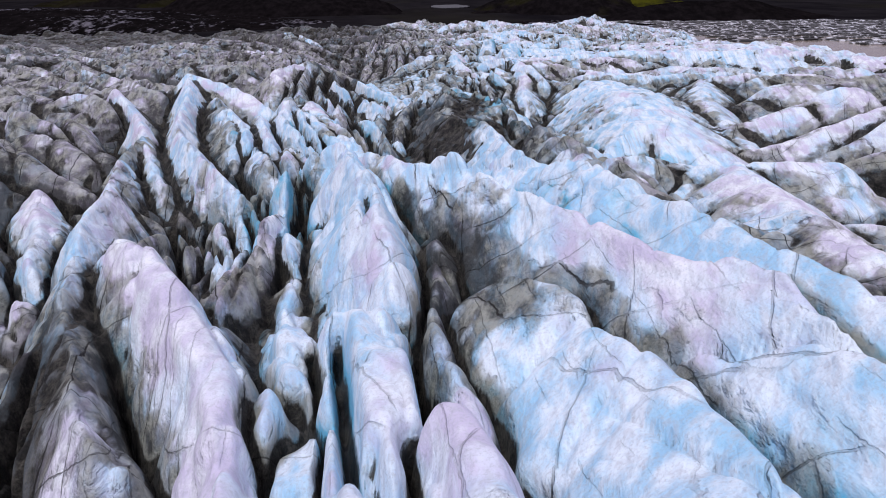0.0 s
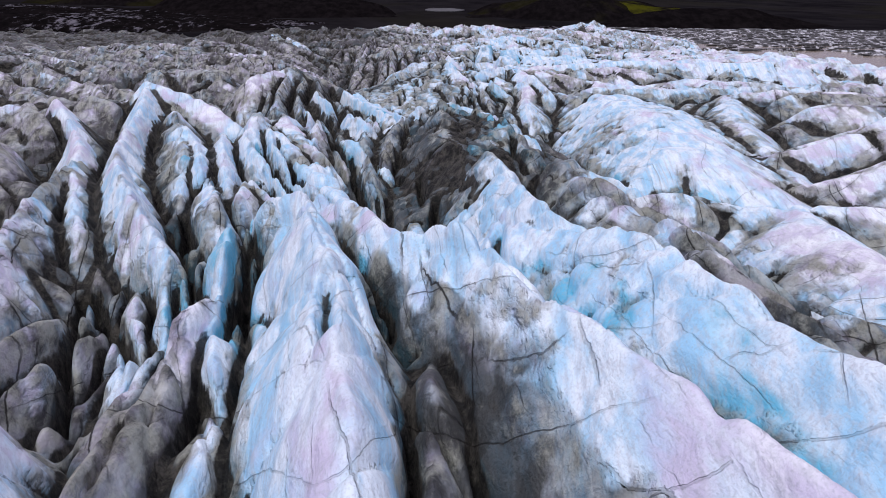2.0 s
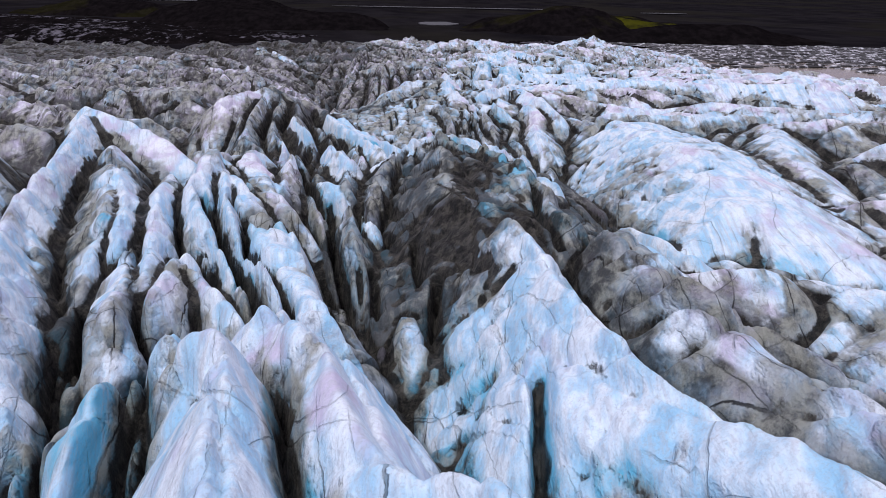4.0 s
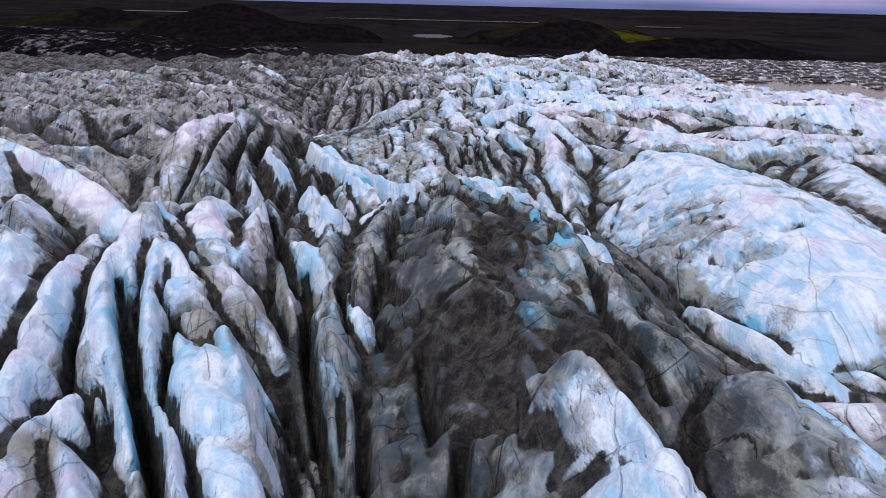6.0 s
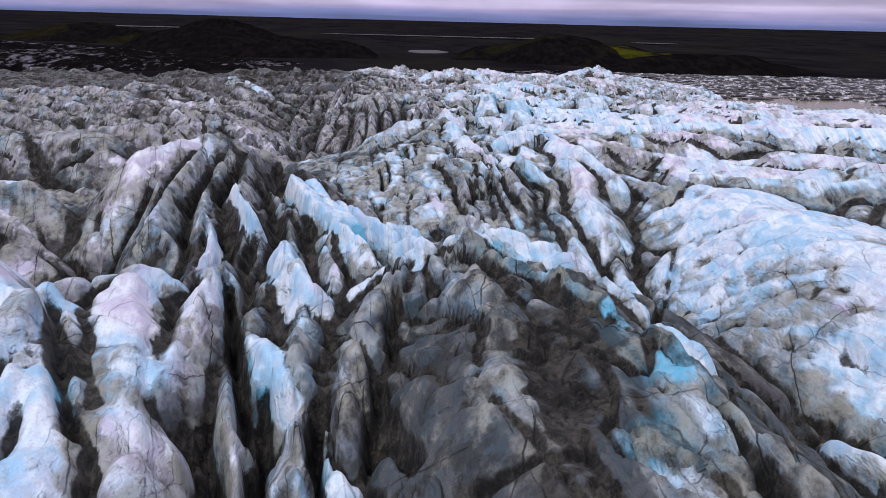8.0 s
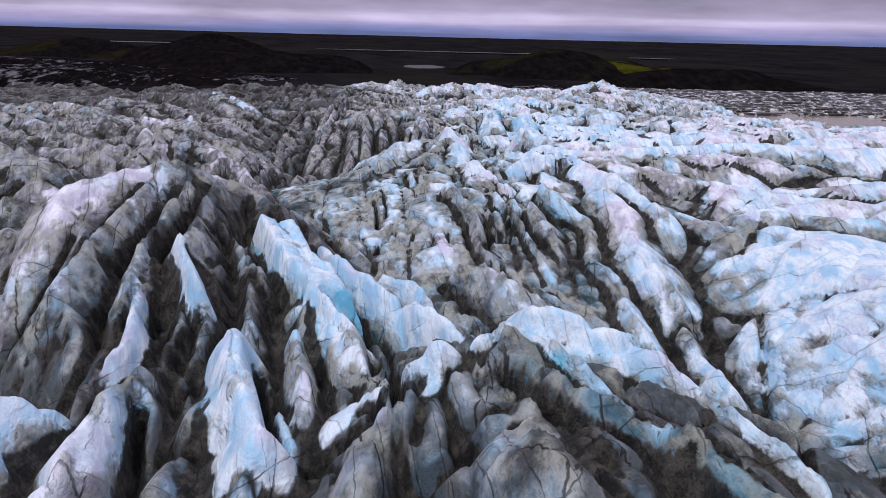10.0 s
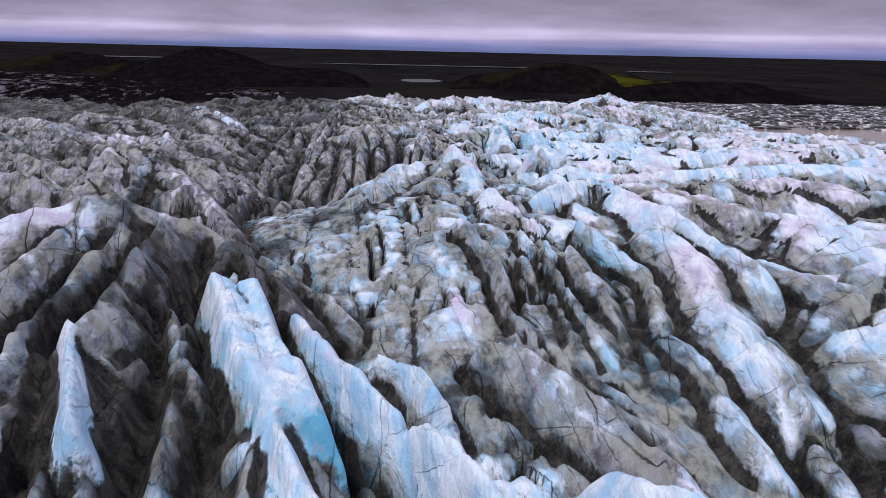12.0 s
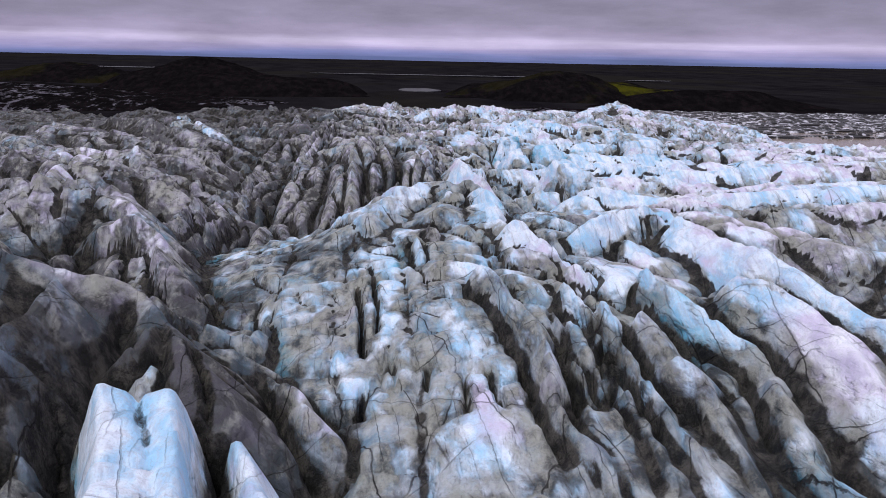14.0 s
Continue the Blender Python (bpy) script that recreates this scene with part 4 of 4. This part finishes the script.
# narrow crevasses, long and deep
cut = np.zeros_like(gx)
for deep, way in SLOTS:
    r0, r1 = np.searchsorted(rows_y, (way[:, 1].min() - 2, way[:, 1].max() + 2))
    px, py = wx[r0:r1] * 0.4 + gx[r0:r1] * 0.6, wy[r0:r1] * 0.4 + gy[r0:r1] * 0.6
    near = np.full(px.shape, 1e9)
    thin = 0.24 if way[:, 1].max() < 100 else 0.12
    for a, b in zip(way[:-1], way[1:]):
        dx, dy = b - a
        f = np.clip(((px - a[0]) * dx + (py - a[1]) * dy) / (dx * dx + dy * dy + 1e-6), 0, 1)
        near = np.minimum(near, np.hypot(px - a[0] - f * dx, py - a[1] - f * dy))
    if way[:, 1].max() > 124:
        deep = deep * np.clip(0.3 + 1.1 * layered(px / 1.2, py / 3.5, 97, 2), 0.05, 0.8)
    cut[r0:r1] = np.maximum(cut[r0:r1], deep * np.exp(-(near / thin) ** 2))
best = best - cut

# the snout: the ice thins out and sinks at its edge
edge = np.minimum(ice_edge(gx) - gy, (112 - gx + 0.06 * (gy - 200)) * 0.8 + 400 * np.clip((170 - gy) / 30, 0, 1)) + 6 * layered(gx / 14, gy / 14, 91, 3)
surface = best + 0.035 * layered(gx / 0.9, gy / 1.3, 81, 3) + 0.12 * layered(gx / 3.1, gy / 4.1, 85, 2)
surface += np.where(owner < 0, 0.10 + 0.2 * distant, 0.10) * (creased(gx / 1.5 + 0.2 * layered(gx, gy / 2, 87, 2), gy / 4.0, 83, 2) - 0.62)
# folds and blades in the dirty ice
soil = np.clip(np.array([r[3] for r in RIDGES])[np.clip(owner, 0, None)], 0, 1) * (owner >= 0)
mound = np.exp(-((gx - 3.0) / 4.2) ** 4 - ((gy - 74) / 19) ** 4)
soil = soil * (1 - 0.8 * mound)
surface += 0.75 * spread_out(np.clip(soil - 0.2, 0, 0.8), 2, 1) * (creased((gx + 0.35 * gy) / 1.5 + 0.4 * layered(gx / 3, gy / 4, 89, 2), gy / 5.0, 88, 2) - 0.62)
# fracture sets: the ice is broken along near-parallel planes into plates that stand a little proud of each other
for k, (facing, spacing, wave, step_up, groove, far_end) in enumerate((
        ((0.95, 0.30, -0.05), 1.9, 2.6, 0.30, 0.30, 240), ((0.30, 0.85, 0.42), 3.6, 3.0, 0.26, 0.34, 330),
        ((-0.62, 0.55, 0.56), 2.7, 2.4, 0.20, 0.30, 280), ((0.88, 0.46, 0.1), 5.2, 4.0, 0.5, 0.5, 420), ((0.80, 0.10, 0.58), 1.15, 1.6, 0.13, 0.2, 150),
        ((0.72, 0.62, 0.3), 4.4, 5.0, 0.9, 0.6, 520), ((-0.42, 0.86, 0.28), 7.0, 6.0, 0.9, 0.7, 520))):
    d = facing[0] * gx + facing[1] * gy + facing[2] * surface + wave * layered(gx / 19.0, gy / 23.0, 201 + k, 2) + 0.3 * layered(gx / 2.6, gy / 3.2, 211 + k, 2)
    cell = np.floor(d / spacing)
    f = d / spacing - cell
    here = np.clip(0.35 + 1.3 * layered(gx / 8.0, gy / 11.0, 221 + k, 2), 0, 1) * np.clip((far_end - gy) / 60, 0, 1) * (far_off if k > 4 else 1)
    here = here * (1 - 0.7 * calm) * np.clip(0.55 + 0.8 * soft_noise(cell * 7.31, (gy + gx) / 8.0, 231 + k), 0, 1)
    tilt = np.where(f < 0.16, f / 0.16, (1 - f) / 0.84) - 0.5
    here = here * (1 + 1.6 * soil)
    surface = surface + here * (step_up * tilt - groove * np.exp(-(np.minimum(f, 1 - f) * spacing / 0.13) ** 2))

# the mound is shattered into long leaning plates, and those into small blocks
lean = gx + 0.28 * (gy - 74) + 0.5 * layered(gx / 3.5, gy / 6.0, 241, 2)
rift, chip = plates(lean / 1.7, gy / 6.5 + 0.2 * layered(gx / 2, gy / 3, 243, 2), 245)
nick, bit = plates(lean / 0.62 + 0.2 * layered(gx, gy, 247, 2), gy / 1.5, 249)
shards = mound * np.clip(0.4 + 1.2 * layered(gx / 3.0, gy / 5.0, 251, 2), 0, 1)
surface += mound * (0.75 * (chip - 0.5) * np.clip(rift * 4, 0, 1) - 0.5 * np.exp(-rift / 0.05)) + shards * (0.22 * (bit - 0.5) * np.clip(nick * 4, 0, 1) - 0.2 * np.exp(-nick / 0.07))

ease = 0.35 * np.clip((135 - gy) / 30, 0, 1) * (1 - 0.7 * mound)
surface = (1 - ease) * surface + ease * spread_out(surface, 1, 1)
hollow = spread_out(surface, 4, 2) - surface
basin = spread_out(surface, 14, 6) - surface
surface = np.where(edge < 14, np.maximum(surface - (14 - edge) * 0.8, 17.5), surface)

SILT_DRIFTS = ((-2.0, 37.6, 1.3, 0.75), (-0.5, 33.8, 1.6, 0.8), (0.5, 29.8, 1.8, 0.85), (1.3, 26.0, 1.8, 0.85), (1.9, 22.6, 1.4, 0.75), (3.9, 20.6, 1.0, 0.6), (6.0, 26.0, 1.0, 0.45), (-12.6, 148.0, 5.0, 0.4),
               (3.3, 73.0, 1.2, -0.3), (4.6, 70.0, 1.0, -0.3), (2.7, 67.2, 0.8, -1.2), (3.0, 69.8, 0.8, -0.8), (3.3, 72.6, 0.8, -0.5), (4.8, 77.0, 1.2, -0.5), (5.0, 73.5, 1.0, -0.45), (-1.0, 87.5, 1.6, -0.5),
               (1.9, 59.8, 1.3, 0.7), (2.9, 62.4, 0.8, 0.6), (6.6, 59.0, 1.6, 0.55), (6.4, 63.0, 1.2, 0.3), (9.8, 61.2, 1.4, -0.6), (-1.5, 60.5, 1.5, 0.4))
# sediment: washed into the creases, and lying on the ice in drifts; crease shade is painted in with it
grit_shade = 0.85 * (0.2 + 0.8 * bold) * np.exp(-gap / (0.26 + 0.14 * layered(gx / 7, gy / 9, 105, 2)))
grit_shade += 0.3 * np.exp(-ribs / 0.10) * np.clip(0.35 + layered(gx / 4, gy / 7, 103, 2), 0, 1)
own = np.clip(owner, 0, None)
dirt_of = np.array([r[3] for r in RIDGES])[own]
blue_of = np.array([r[4] for r in RIDGES])[own]
side = np.clip((-gx + 5) / 60, -0.3, 0.6)
clean = np.exp(-((gx - 25) / 24) ** 2 - ((gy - 225) / 45) ** 2)
grit_shade += 0.3 * np.clip(cut, 0, 2) * np.clip(dirt_of * 4, 0.25, 1)
dirt_of = np.where(owner < 0, 0.30 + 0.28 * side + 0.12 * np.clip((12 - gx) / 20, 0, 1) * np.clip((gy - 125) / 30, 0, 1) * np.clip((300 - gy) / 60, 0, 1) + 0.08 * (1 - far_off) - 0.1 * calm - 0.3 * clean, dirt_of)
blue_of = np.where(owner < 0, 0.12 - 0.2 * side + 0.3 * clean, blue_of)
drift = 0.20 * layered(gx / 18, gy / 18, 111, 3)
moraine = np.clip((gy - 240) / 60, 0, 1) * np.clip((-8 - gx) / 45, 0, 1)
stained = np.where(dirt_of < 0.2, 0.15, 1.0)
black_gully = stained * np.clip(0.55 + 0.8 * layered(gx / 3.5, gy / 9.0, 181, 3), 0, 1.4) * (1.35 * np.exp(-((gx + 16) / 7) ** 2 - ((gy - 112) / 18) ** 2) + 0.1 * np.exp(-((gx + 20) / 6) ** 2 - ((gy - 48) / 14) ** 2) + 0.9 * np.exp(-((gx + 12.5) / 4.5) ** 2 - ((gy - 19) / 9) ** 2)
                         + 0.3 * np.exp(-((gx - 0.5) / 6) ** 4 - ((gy - 66) / 10) ** 4) + 0.4 * np.exp(-((gx + 12.5 + (gy - 142) * 0.17) / 8) ** 2 - ((gy - 155) / 24) ** 2)
                         + 0.22 * np.exp(-((gx - 4) / 14) ** 2 - ((gy - 172) / 26) ** 2) + 0.24 * np.exp(-((gx - 10) / 7) ** 4 - ((gy - 115) / 13) ** 4))
low = np.clip(reach_down * 0.14, 0, 0.6) * (0.62 + 0.8 * layered(gx / 6, gy / 6, 131, 3))
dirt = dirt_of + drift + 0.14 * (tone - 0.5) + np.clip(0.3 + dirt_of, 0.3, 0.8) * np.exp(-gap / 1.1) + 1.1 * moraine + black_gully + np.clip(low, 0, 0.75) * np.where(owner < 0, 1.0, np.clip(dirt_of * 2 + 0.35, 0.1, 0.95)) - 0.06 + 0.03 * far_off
grit_shade = np.clip(grit_shade, 0, 1.1) * (0.9 + 0.3 * layered(gx / 5, gy / 5, 101, 3)) + 0.6 * moraine + 0.85 * black_gully + np.clip(dirt_of - 0.55, 0, 1) * 0.62
near_blue = np.clip((62 - gy) / 15, 0, 1) * np.clip(1 - dirt_of * 1.6, 0, 1)
grit_shade *= 1 - 0.45 * near_blue
# shade painted by the surface's shape: hollows darker, crests paler
grit_shade += np.clip(4.5 * (hollow - 0.035), -0.3, 0.9) + np.clip(0.2 * (basin - 0.2), -0.1, 0.12)
dirt += np.clip(0.85 * basin, -0.24, 0.5) + mound * (0.9 * (chip - 0.42) - 0.3 * shards * (bit > 0.6))
# grit on the mound, plus painted shade along the gaps between its plates
grit_shade += mound * (0.10 + 0.55 * np.clip(0.35 + layered(gx / 1.6, gy / 4.0, 253, 3), 0, 1) + 0.5 * np.exp(-rift / 0.07) + 0.5 * shards * np.exp(-nick / 0.09) - 0.14)
blue = blue_of + 0.16 * layered(gx / 9, gy / 9, 121, 2) + 0.25 * np.exp(-gap / 1.6) + 0.5 * np.clip(cut, 0, 1) + np.clip(basin, 0, 0.7) * (0.3 + 0.8 * near_blue)
for x, y, wide, amount in SILT_DRIFTS:
    drifted = amount * np.exp(-((gx - x) ** 2 + ((gy - y) * 0.6) ** 2) / wide ** 2)
    dirt += drifted
    grit_shade += np.minimum(drifted, 0)
for x, y, wide, amount in ((3.3, 73, 2.0, 0.7), (2.7, 67.5, 1.6, 1.0), (5.5, 64, 1.2, 0.8), (9.8, 61.2, 1.6, 0.5), (4.6, 77, 1.8, 0.5), (4.2, 38.5, 1.0, 0.6), (5.2, 33.5, 1.2, 0.6)):
    blue += amount * np.exp(-((gx - x) ** 2 + (gy - y) ** 2) / wide ** 2)

dirt, blue = spread_out(dirt, 1, 1), spread_out(blue, 1, 1)
grit_shade = np.where(gy < 135, spread_out(grit_shade, 1, 1), grit_shade)


def ridge_label(dirt, blue):
    tone = ("dark ice ridge buried under grey-brown grit" if dirt > 0.58 else "grey ice ridge streaked with dirt" if dirt > 0.38 else
            "pale blue ice fin with clean fluted flanks" if blue > 0.52 else "white and pale blue ice ridge with gritty cracks" if blue > 0.33 else
            "lavender-white weathered ice ridge, stained grey,")
    return tone + " on the glacier"


rows_n, cols_n = gx.shape
verts = np.stack([gx, gy, surface], axis=-1).reshape(-1, 3)
index = np.arange(rows_n * cols_n).reshape(rows_n, cols_n)
quads = np.stack([index[:-1, :-1], index[:-1, 1:], index[1:, 1:], index[1:, :-1]], axis=-1).reshape(-1, 4)
face_owner = owner[:-1, :-1].reshape(-1).copy()
face_owner[face_owner >= NAMED] = -1


def pieces(cells):
    """The joined patches of some grid cells, the largest first."""
    todo, found = set(cells.tolist()), []
    while todo:
        patch, edge_cells = [], [todo.pop()]
        while edge_cells:
            c = edge_cells.pop()
            patch.append(c)
            for n in (c - 1, c + 1, c - cols_n + 1, c + cols_n - 1):
                if n in todo:
                    todo.remove(n)
                    edge_cells.append(n)
        found.append(np.array(sorted(patch)))
    return sorted(found, key=len, reverse=True)


for rid in range(NAMED):
    cells = np.flatnonzero(face_owner == rid)
    if len(cells):
        face_owner[cells] = -1
        face_owner[pieces(cells)[0]] = rid
layers = {"dirt": dirt.reshape(-1), "grit_shade": grit_shade.reshape(-1), "blue": blue.reshape(-1)}


tx = np.gradient(verts.reshape(rows_n, cols_n, 3), axis=1)
ty = np.gradient(verts.reshape(rows_n, cols_n, 3), axis=0)
normals = np.cross(tx, ty).reshape(-1, 3)
normals /= np.linalg.norm(normals, axis=1, keepdims=True)


def sheet(name, faces, material, parent=None):
    """One smooth mesh of some of the grid's cells, with the ice's attributes."""
    used, flat = np.unique(faces, return_inverse=True)
    mesh = bpy.data.meshes.new(name)
    mesh.vertices.add(len(used))
    mesh.vertices.foreach_set("co", verts[used].astype(np.float32).reshape(-1))
    mesh.loops.add(faces.size)
    mesh.loops.foreach_set("vertex_index", flat.astype(np.int32).reshape(-1))
    mesh.polygons.add(len(faces))
    mesh.polygons.foreach_set("loop_start", np.arange(0, faces.size, 4, dtype=np.int32))
    mesh.polygons.foreach_set("use_smooth", np.ones(len(faces), bool))
    mesh.update(calc_edges=True)
    mesh.normals_split_custom_set_from_vertices(normals[used].tolist())
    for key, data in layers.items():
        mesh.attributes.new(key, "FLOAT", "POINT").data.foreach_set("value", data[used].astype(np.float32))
    mesh.materials.append(material)
    ob = new(name, mesh)
    ob.parent = parent
    return ob


order = np.argsort(face_owner, kind="stable")
cuts = np.searchsorted(face_owner[order], np.arange(-1, NAMED + 1))
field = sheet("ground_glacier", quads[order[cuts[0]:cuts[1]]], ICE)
tagged(field, "broken grey and white glacier ice cut by many crevasses", "glacier", kind="structure")
face_side = side_of[:-1, :-1].reshape(-1) > 0
face_reach = reach_down[:-1, :-1].reshape(-1)
for rid in range(NAMED):
    cells = order[cuts[rid + 1]:cuts[rid + 2]]
    if len(cells) < 20:
        continue
    r = RIDGES[rid]
    # two flanks, and the crest between them
    low_cells = cells[face_reach[cells] > 0.6]
    flanks = [c for c in (low_cells[face_side[low_cells]], low_cells[~face_side[low_cells]]) if len(c)]
    flanks = [pieces(c)[0] for c in flanks]
    rest = np.setdiff1d(cells, np.concatenate(flanks)) if flanks else cells
    body = tagged(new("ice_ridge"), ridge_label(r[3], r[4]), "ice ridge", "ice ridges of the glacier")
    for flank in flanks:
        sheet("flank", quads[flank], ICE, body)
    for k, patch in enumerate(pieces(rest)):
        sheet("flank" if k else "crest", quads[patch], ICE, body)


# ---- the plain beyond ----
def grid_object(name, xs, ys, height, material):
    X, Y = np.meshgrid(xs, ys)
    Z = height(X, Y)
    n, c = X.shape
    ids = np.arange(n * c).reshape(n, c)
    faces = np.stack([ids[:-1, :-1], ids[:-1, 1:], ids[1:, 1:], ids[1:, :-1]], axis=-1).reshape(-1, 4)
    mesh = bpy.data.meshes.new(name)
    mesh.from_pydata(np.stack([X, Y, Z], axis=-1).reshape(-1, 3).tolist(), [], faces.tolist())
    mesh.polygons.foreach_set("use_smooth", np.ones(len(mesh.polygons), bool))
    mesh.materials.append(material)
    return new(name, mesh)


def plain_height(X, Y):
    far = np.hypot(X, Y)
    return 18.6 + 0.7 * layered(X / 90, Y / 90, 131, 3) * np.clip((far - 350) / 200, 0, 1) + np.clip(far - 1500, 0, None) * 0.006


spread = np.concatenate([-np.geomspace(4700, 60, 60), np.linspace(-50, 50, 9), np.geomspace(60, 4700, 60)])
tagged(grid_object("ground_plain", spread, spread, plain_height, PLAIN), "dark outwash plain of black sand and moss", "plain", kind="structure")


def hill(name, x, y, wide, deep, high, material, label, seed, lean=0.0):
    a = np.linspace(-1.25, 1.25, 60)

    def height(X, Y):
        px, py = (X - x) / wide, (Y - y) / deep
        px = px + 0.25 * layered(X / (wide * 0.8), Y / (deep * 0.8), seed, 2)
        body = np.clip(1 - px * px - py * py, 0, None) ** 1.1 * (1 + lean * px)
        return 16.0 + body * (high + 4) + np.clip(body * 3, 0, 1) * (0.16 * high * layered(X / 45, Y / 45, seed + 3, 4))
    return tagged(grid_object(name, x + a * wide, y + a * deep, height, material), label, "hill")


hill("moraine_hill", -225, 985, 105, 120, 27, HILL_BARE, "broad black moraine hill on the plain", 3)
hill("moraine_hill", -150, 860, 130, 90, 15, HILL_BARE, "low black moraine ridge beside the broad hill", 7)
hill("moraine_hill", -430, 1120, 110, 110, 20, HILL_DULL, "dark green mossy hill on the plain", 11)
hill("moraine_hill", 125, 860, 105, 90, 20, HILL_DULL, "dark moraine hill with bright green moss", 15)
hill("moraine_hill", 200, 880, 110, 70, 15, HILL_MOSS, "low mossy hill with bright green slopes", 19)
hill("moraine_hill", 255, 735, 140, 60, 13, HILL_BARE, "low black moraine bank behind the lagoon", 23)
hill("moraine_hill", 60, 610, 230, 80, 3, RUBBLE, "long black moraine bank in front of the ice", 27)
hill("moraine_hill", -330, 680, 260, 150, 12, RUBBLE, "broad dark gravel bank with dead ice showing through", 31)


def pool(name, x, y, wide, deep, z, material, label, category, seed):
    bm = bmesh.new()
    n = 64
    ring = [bm.verts.new((x + wide * math.cos(a) * (1 + 0.22 * noise.noise((math.cos(a) * 1.5, math.sin(a) * 1.5, seed))),
                          y + deep * math.sin(a) * (1 + 0.3 * noise.noise((math.cos(a) * 1.5, math.sin(a) * 1.5, seed + 9))), z))
            for a in (2 * math.pi * k / n for k in range(n))]
    bm.faces.new(ring)
    bmesh.ops.extrude_face_region(bm, geom=bm.faces[:])
    bm.verts.ensure_lookup_table()
    for v in bm.verts[n:]:
        v.co.z += 0.0
    for v in bm.verts[:n]:
        v.co.z -= 1.0
    bmesh.ops.recalc_face_normals(bm, faces=bm.faces[:])
    mesh = bpy.data.meshes.new(name)
    bm.to_mesh(mesh)
    bm.free()
    mesh.materials.append(material)
    return tagged(new(name, mesh), label, category, kind="structure")


pool("water_lagoon", 260, 470, 175, 175, 20.2, SILT_WATER, "silty brown glacier lagoon with floating ice", "lagoon", 2)
pool("water_pond", 6.5, 966, 22, 46, 20.0, POND_WATER, "small pale pond on the dark plain", "pond", 4)
pool("water_pond", -455, 1070, 14, 20, 20.0, POND_WATER, "small pale pond on the dark plain", "pond", 5)
pool("water_pond", -425, 1170, 21, 24, 20.0, POND_WATER, "small pale pond on the dark plain", "pond", 6)
pool("water_stream", 60, 1690, 250, 26, 21.3, POND_WATER, "thin pale braided stream far off on the plain", "stream", 7)
pool("water_stream", -610, 1880, 130, 40, 23.0, POND_WATER, "thin pale braided stream far off on the plain", "stream", 8)
pool("water_stream", 440, 1560, 42, 20, 20.9, POND_WATER, "thin pale braided stream far off on the plain", "stream", 9)


def floes():
    """Broken ice and black gravel bars afloat in the lagoon, too many to count."""
    r = np.random.default_rng(12)
    points, faces = [], []
    for _ in range(1500):
        x, y = r.uniform(110, 430), r.uniform(500, 640)
        if r.random() < 0.25:
            x, y = r.uniform(150, 400), r.uniform(330, 520)
            if (x - 190) ** 2 + (y - 400) ** 2 < 60 ** 2:
                continue
        wide, deep, high = r.uniform(2, 16), r.uniform(1, 3.5), r.uniform(0.3, 1.6)
        base, k = len(points), 7
        for level, shrink in ((19.8, 1.0), (20.2 + high * 0.6, 0.85), (20.2 + high, 0.45)):
            for i in range(k):
                a, s = 2 * math.pi * i / k, shrink * r.uniform(0.7, 1.2)
                points.append((x + wide * s * math.cos(a), y + deep * s * math.sin(a), level + r.uniform(-0.1, 0.1)))
        for q in range(2):
            for i in range(k):
                j = (i + 1) % k
                faces.append((base + q * k + i, base + q * k + j, base + q * k + k + j, base + q * k + k + i))
        faces.append(tuple(base + 2 * k + i for i in range(k)))
    mesh = bpy.data.meshes.new("ice_floes")
    mesh.from_pydata(points, [], faces)
    mesh.materials.append(FLOE)
    tagged(new("ice_floes", mesh), "white and grit-black ice floes crowding the lagoon", "ice floes", kind="stuff")


floes()
